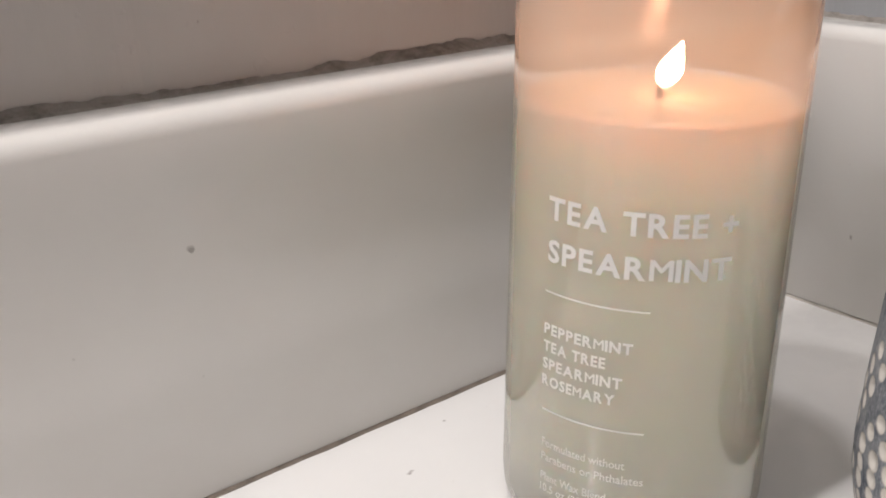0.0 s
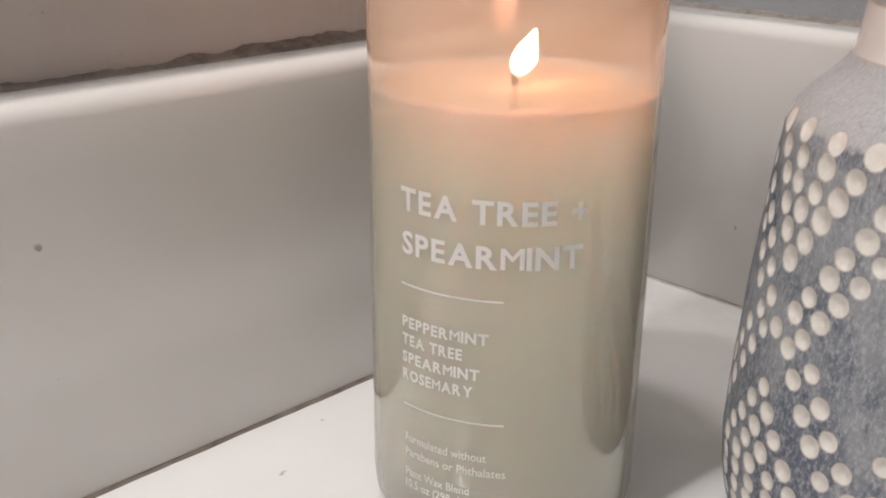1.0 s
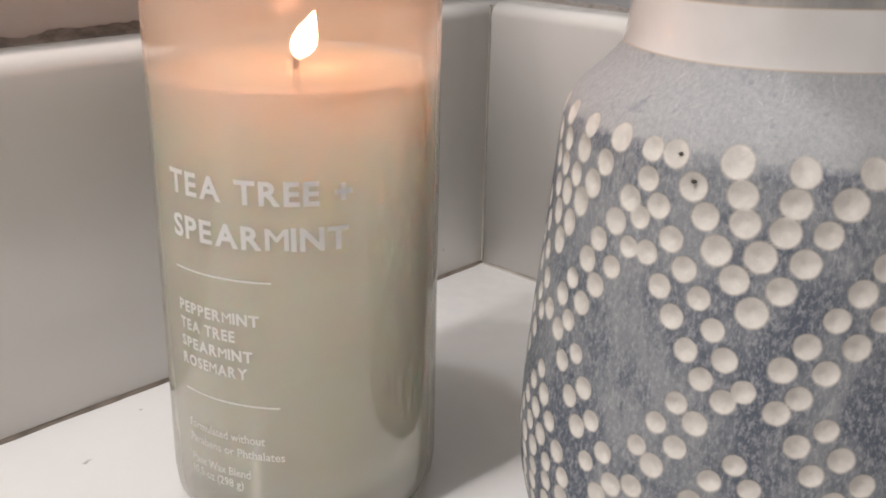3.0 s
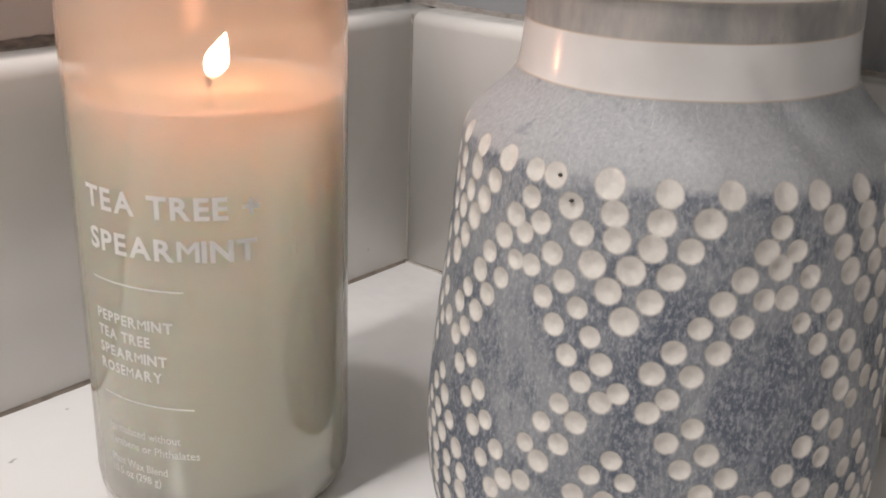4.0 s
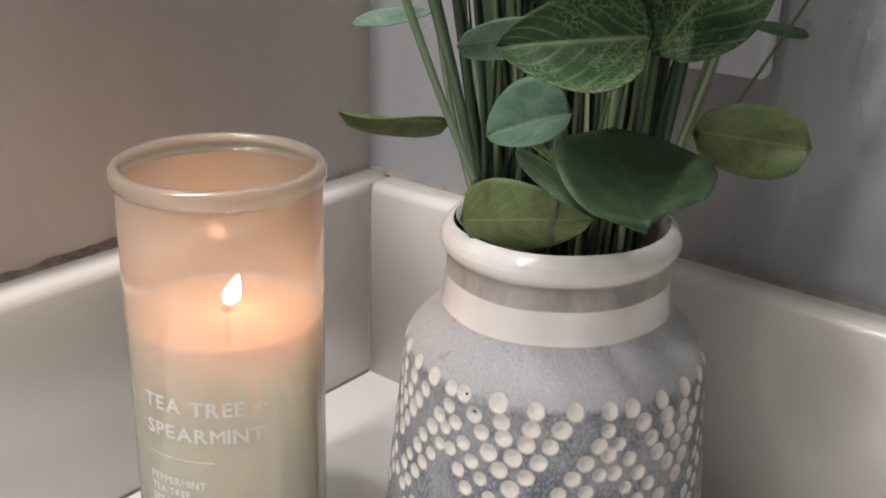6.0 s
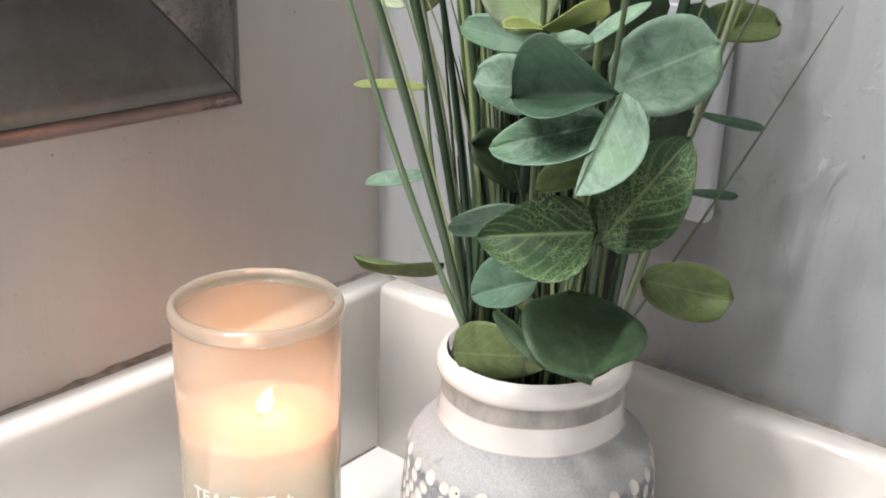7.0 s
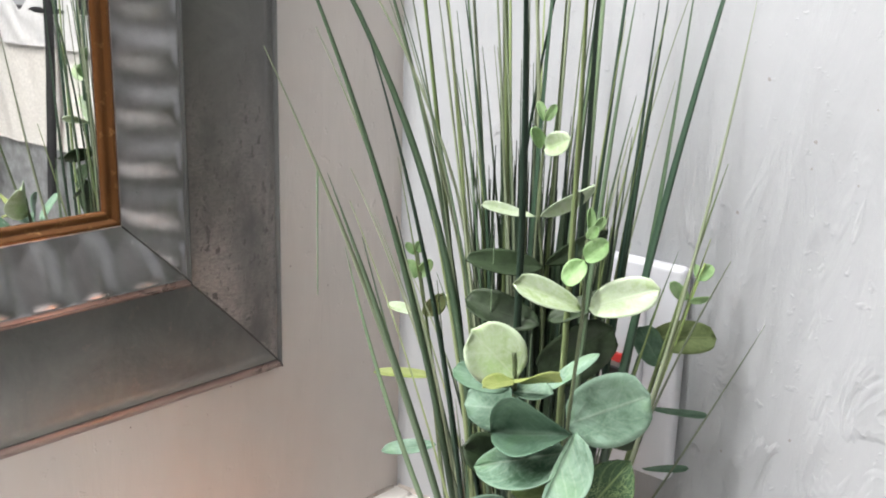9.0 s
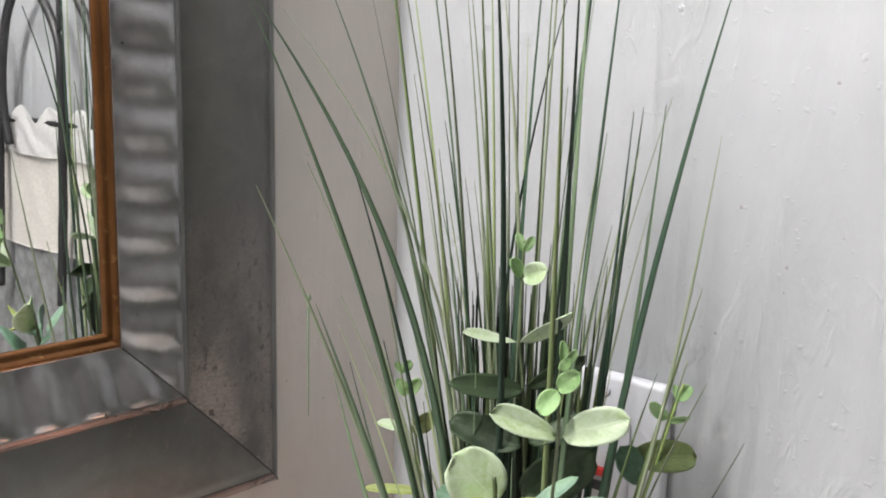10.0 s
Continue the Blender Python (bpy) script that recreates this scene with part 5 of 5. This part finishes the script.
blade(grass, (-0.06, -0.1813, 0.1537), (-0.0357, -0.1959, 0.262), (-0.0164, -0.2104, 0.351), 0.00184, GRASS_LIGHT)
blade(grass, (-0.058, -0.1842, 0.154), (-0.0197, -0.2053, 0.2165), (0.006, -0.2257, 0.2755), 0.00092, GRASS_GREY)
blade(grass, (-0.1176, -0.1494, 0.1637), (-0.1355, -0.1227, 0.2467), (-0.1463, -0.1066, 0.317), 0.00202, GRASS_MID)
blade(grass, (-0.1082, -0.1455, 0.1588), (-0.1358, -0.1224, 0.2789), (-0.1424, -0.1125, 0.3216), 0.00184, GRASS_MID)

# the dense heart of the tuft, and a few tall blades that fan out
rng = random.Random(5)
for k in range(112):
    a = rng.uniform(0, 2 * math.pi)
    r = 0.023 * math.sqrt(rng.random())
    bx, by = VX + r * math.cos(a), VY + r * math.sin(a)
    b = a + rng.uniform(-0.6, 0.6)
    tall = k % 8 == 0
    front_side = -0.8 * math.cos(a) - 0.6 * math.sin(a) > 0.45 and r > 0.010
    top = rng.uniform(0.20, 0.26) if front_side else rng.uniform(0.42, 0.60) if tall else rng.uniform(0.22, 0.30) if k % 8 < 4 else rng.uniform(0.29, 0.40)
    reach = rng.uniform(0.15, 1.0) * (0.018 + 0.9 * r) * (0.3 if front_side else 1.9 if tall else 1.25)
    tx, ty = VX + (r + reach) * math.cos(b), VY + (r + reach) * math.sin(b)
    tx, ty = min(tx, -0.008), min(ty, -0.008)
    mx, my = bx * 0.6 + tx * 0.4 + rng.uniform(-0.004, 0.004), by * 0.6 + ty * 0.4 + rng.uniform(-0.004, 0.004)
    mat = rng.choice((GRASS_MID, GRASS_MID, GRASS_DARK, GRASS_LIGHT, GRASS_GREY))
    blade(grass, (bx, by, 0.095), (mx, my, (0.095 + top) / 2), (tx, ty, top), rng.uniform(0.0010, 0.0022), mat)
# inner blades, coloured dark for the shade between them
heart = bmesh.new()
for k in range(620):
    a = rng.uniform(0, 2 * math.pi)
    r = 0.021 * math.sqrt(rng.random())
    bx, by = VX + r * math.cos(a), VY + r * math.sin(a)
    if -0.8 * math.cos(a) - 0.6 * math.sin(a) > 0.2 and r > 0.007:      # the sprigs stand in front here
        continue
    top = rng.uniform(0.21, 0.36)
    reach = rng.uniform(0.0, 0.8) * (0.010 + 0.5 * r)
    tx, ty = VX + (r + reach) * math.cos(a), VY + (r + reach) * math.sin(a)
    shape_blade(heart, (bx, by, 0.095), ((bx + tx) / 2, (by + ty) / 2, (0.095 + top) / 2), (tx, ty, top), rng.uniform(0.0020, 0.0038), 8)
for k in range(42):                                        # fine blades fanning along the wall, the lower ones towards the mirror
    q = rng.uniform(-1, 1) if k < 26 else rng.uniform(0.15, 1)
    depth = rng.uniform(-0.012, 0.016)
    bx, by = VX - 0.6 * 0.017 * q + 0.8 * depth * 0.6, VY + 0.8 * 0.017 * q + 0.6 * depth * 0.6
    top = rng.uniform(0.36, 0.56) - 0.05 * abs(q) if k < 26 else rng.uniform(0.29, 0.42)
    spread = (0.010 + 0.055 * abs(q)) * (1 if q > 0 else -1) * rng.uniform(0.5, 1.1)
    tx, ty = bx - 0.6 * spread + 0.8 * depth, by + 0.8 * spread + 0.6 * depth
    tx, ty = min(tx, -0.010), min(ty, -0.012)
    bend = rng.uniform(0.18, 0.42)
    blade(grass, (bx, by, 0.095), (bx + bend * (tx - bx), by + bend * (ty - by), 0.095 + 0.52 * (top - 0.095)), (tx, ty, top), rng.uniform(0.0008, 0.0015),
          rng.choice((GRASS_GREY, GRASS_LIGHT, GRASS_MID, GRASS_GREY)))
tagged(part("grass_heart", heart, GRASS_SHADE, grass, "dense dark blades in the heart of the tuft"), kind="stuff")
# a limp thread hanging from a broken tip
part("thread", tube([(-0.1330, -0.0760, 0.3415), (-0.1345, -0.0765, 0.3425), (-0.1352, -0.0770, 0.320), (-0.1354, -0.0772, 0.287)], [0.0006, 0.0003], 6), GRASS_MID, grass)

# ---- iron towel holder and towel on the side wall, seen in the mirror ----
holder = thing("towel_holder", (0.0, -0.43, 0.40), "black wrought iron towel holder with scrolled hoops on the side wall", "towel holder")
IX = -0.006
for y in (-0.418, -0.535):
    part("hoop", tube([(IX, y - 0.046, 0.37), (IX, y - 0.054, 0.41), (IX, y - 0.050, 0.45), (IX, y - 0.036, 0.487), (IX, y - 0.012, 0.512), (IX, y + 0.012, 0.508), (IX, y + 0.040, 0.482),
                       (IX, y + 0.053, 0.455), (IX, y + 0.053, 0.41), (IX, y + 0.052, 0.374), (IX, y + 0.046, 0.31), (IX, y + 0.037, 0.235)], 0.0041), IRON, holder)
part("outer_scroll", tube([(IX, -0.365, 0.525), (IX, -0.345, 0.512), (IX, -0.332, 0.494), (IX, -0.313, 0.467), (IX, -0.306, 0.430), (IX, -0.312, 0.392)], 0.0040), IRON, holder)
part("finial", tube([(IX, -0.366, 0.535), (IX, -0.3635, 0.500), (IX, -0.364, 0.470)], 0.0022), IRON, holder)
part("rail", tube([(0.0035, -0.60, 0.392), (0.0035, -0.45, 0.392), (0.0035, -0.312, 0.392)], 0.0030), IRON, holder)
for yc in (-0.59, -0.335):
    part("bracket", tube([(0.0155, yc, 0.40), (0.008, yc, 0.40), (0.0035, yc, 0.393)], 0.003), IRON, holder)


def hanging_cloth(z_low, z_top, x, y0, y1, scallop, seed):
    """Cloth draped over the rail: front and back layers with soft folds and a scalloped edge."""
    rng = random.Random(seed)
    ph = rng.uniform(0, 6)
    bm = bmesh.new()
    grid = []
    n, m = 90, 40
    for i in range(n + 1):
        y = y0 + (y1 - y0) * i / n
        row = []
        for k in range(m + 1):
            s = k / m
            edge = scallop * abs(math.sin(math.pi * (y - y0) / 0.052))
            z = z_low + (z_top + edge - z_low) * s
            fold = 0.0018 * math.sin(60 * y + ph) * (1 - 0.6 * s) + 0.0007 * math.sin(170 * y + 9 * s)
            row.append(bm.verts.new((x + fold, y, z)))
        grid.append(row)
    for i in range(n):
        for k in range(m):
            bm.faces.new((grid[i][k], grid[i + 1][k], grid[i + 1][k + 1], grid[i][k + 1]))
    bmesh.ops.solidify(bm, geom=list(bm.faces), thickness=0.0022)
    return bm


towel = thing("hand_towel", (-0.02, -0.43, 0.30), "cream hand towel, white scalloped border, over a grey towel", "towel")
part("towel_body", hanging_cloth(0.276, 0.382, 0.0048, -0.58, -0.314, 0.0, 1), TOWEL_CREAM, towel)
part("under_towel", hanging_cloth(0.150, 0.288, 0.0085, -0.585, -0.309, 0.004, 3), TOWEL_GREY, towel, "grey towel layer showing below")
part("lace_border", hanging_cloth(0.362, 0.390, 0.0008, -0.581, -0.313, 0.016, 2), TOWEL_WHITE, towel, "white scalloped lace border")
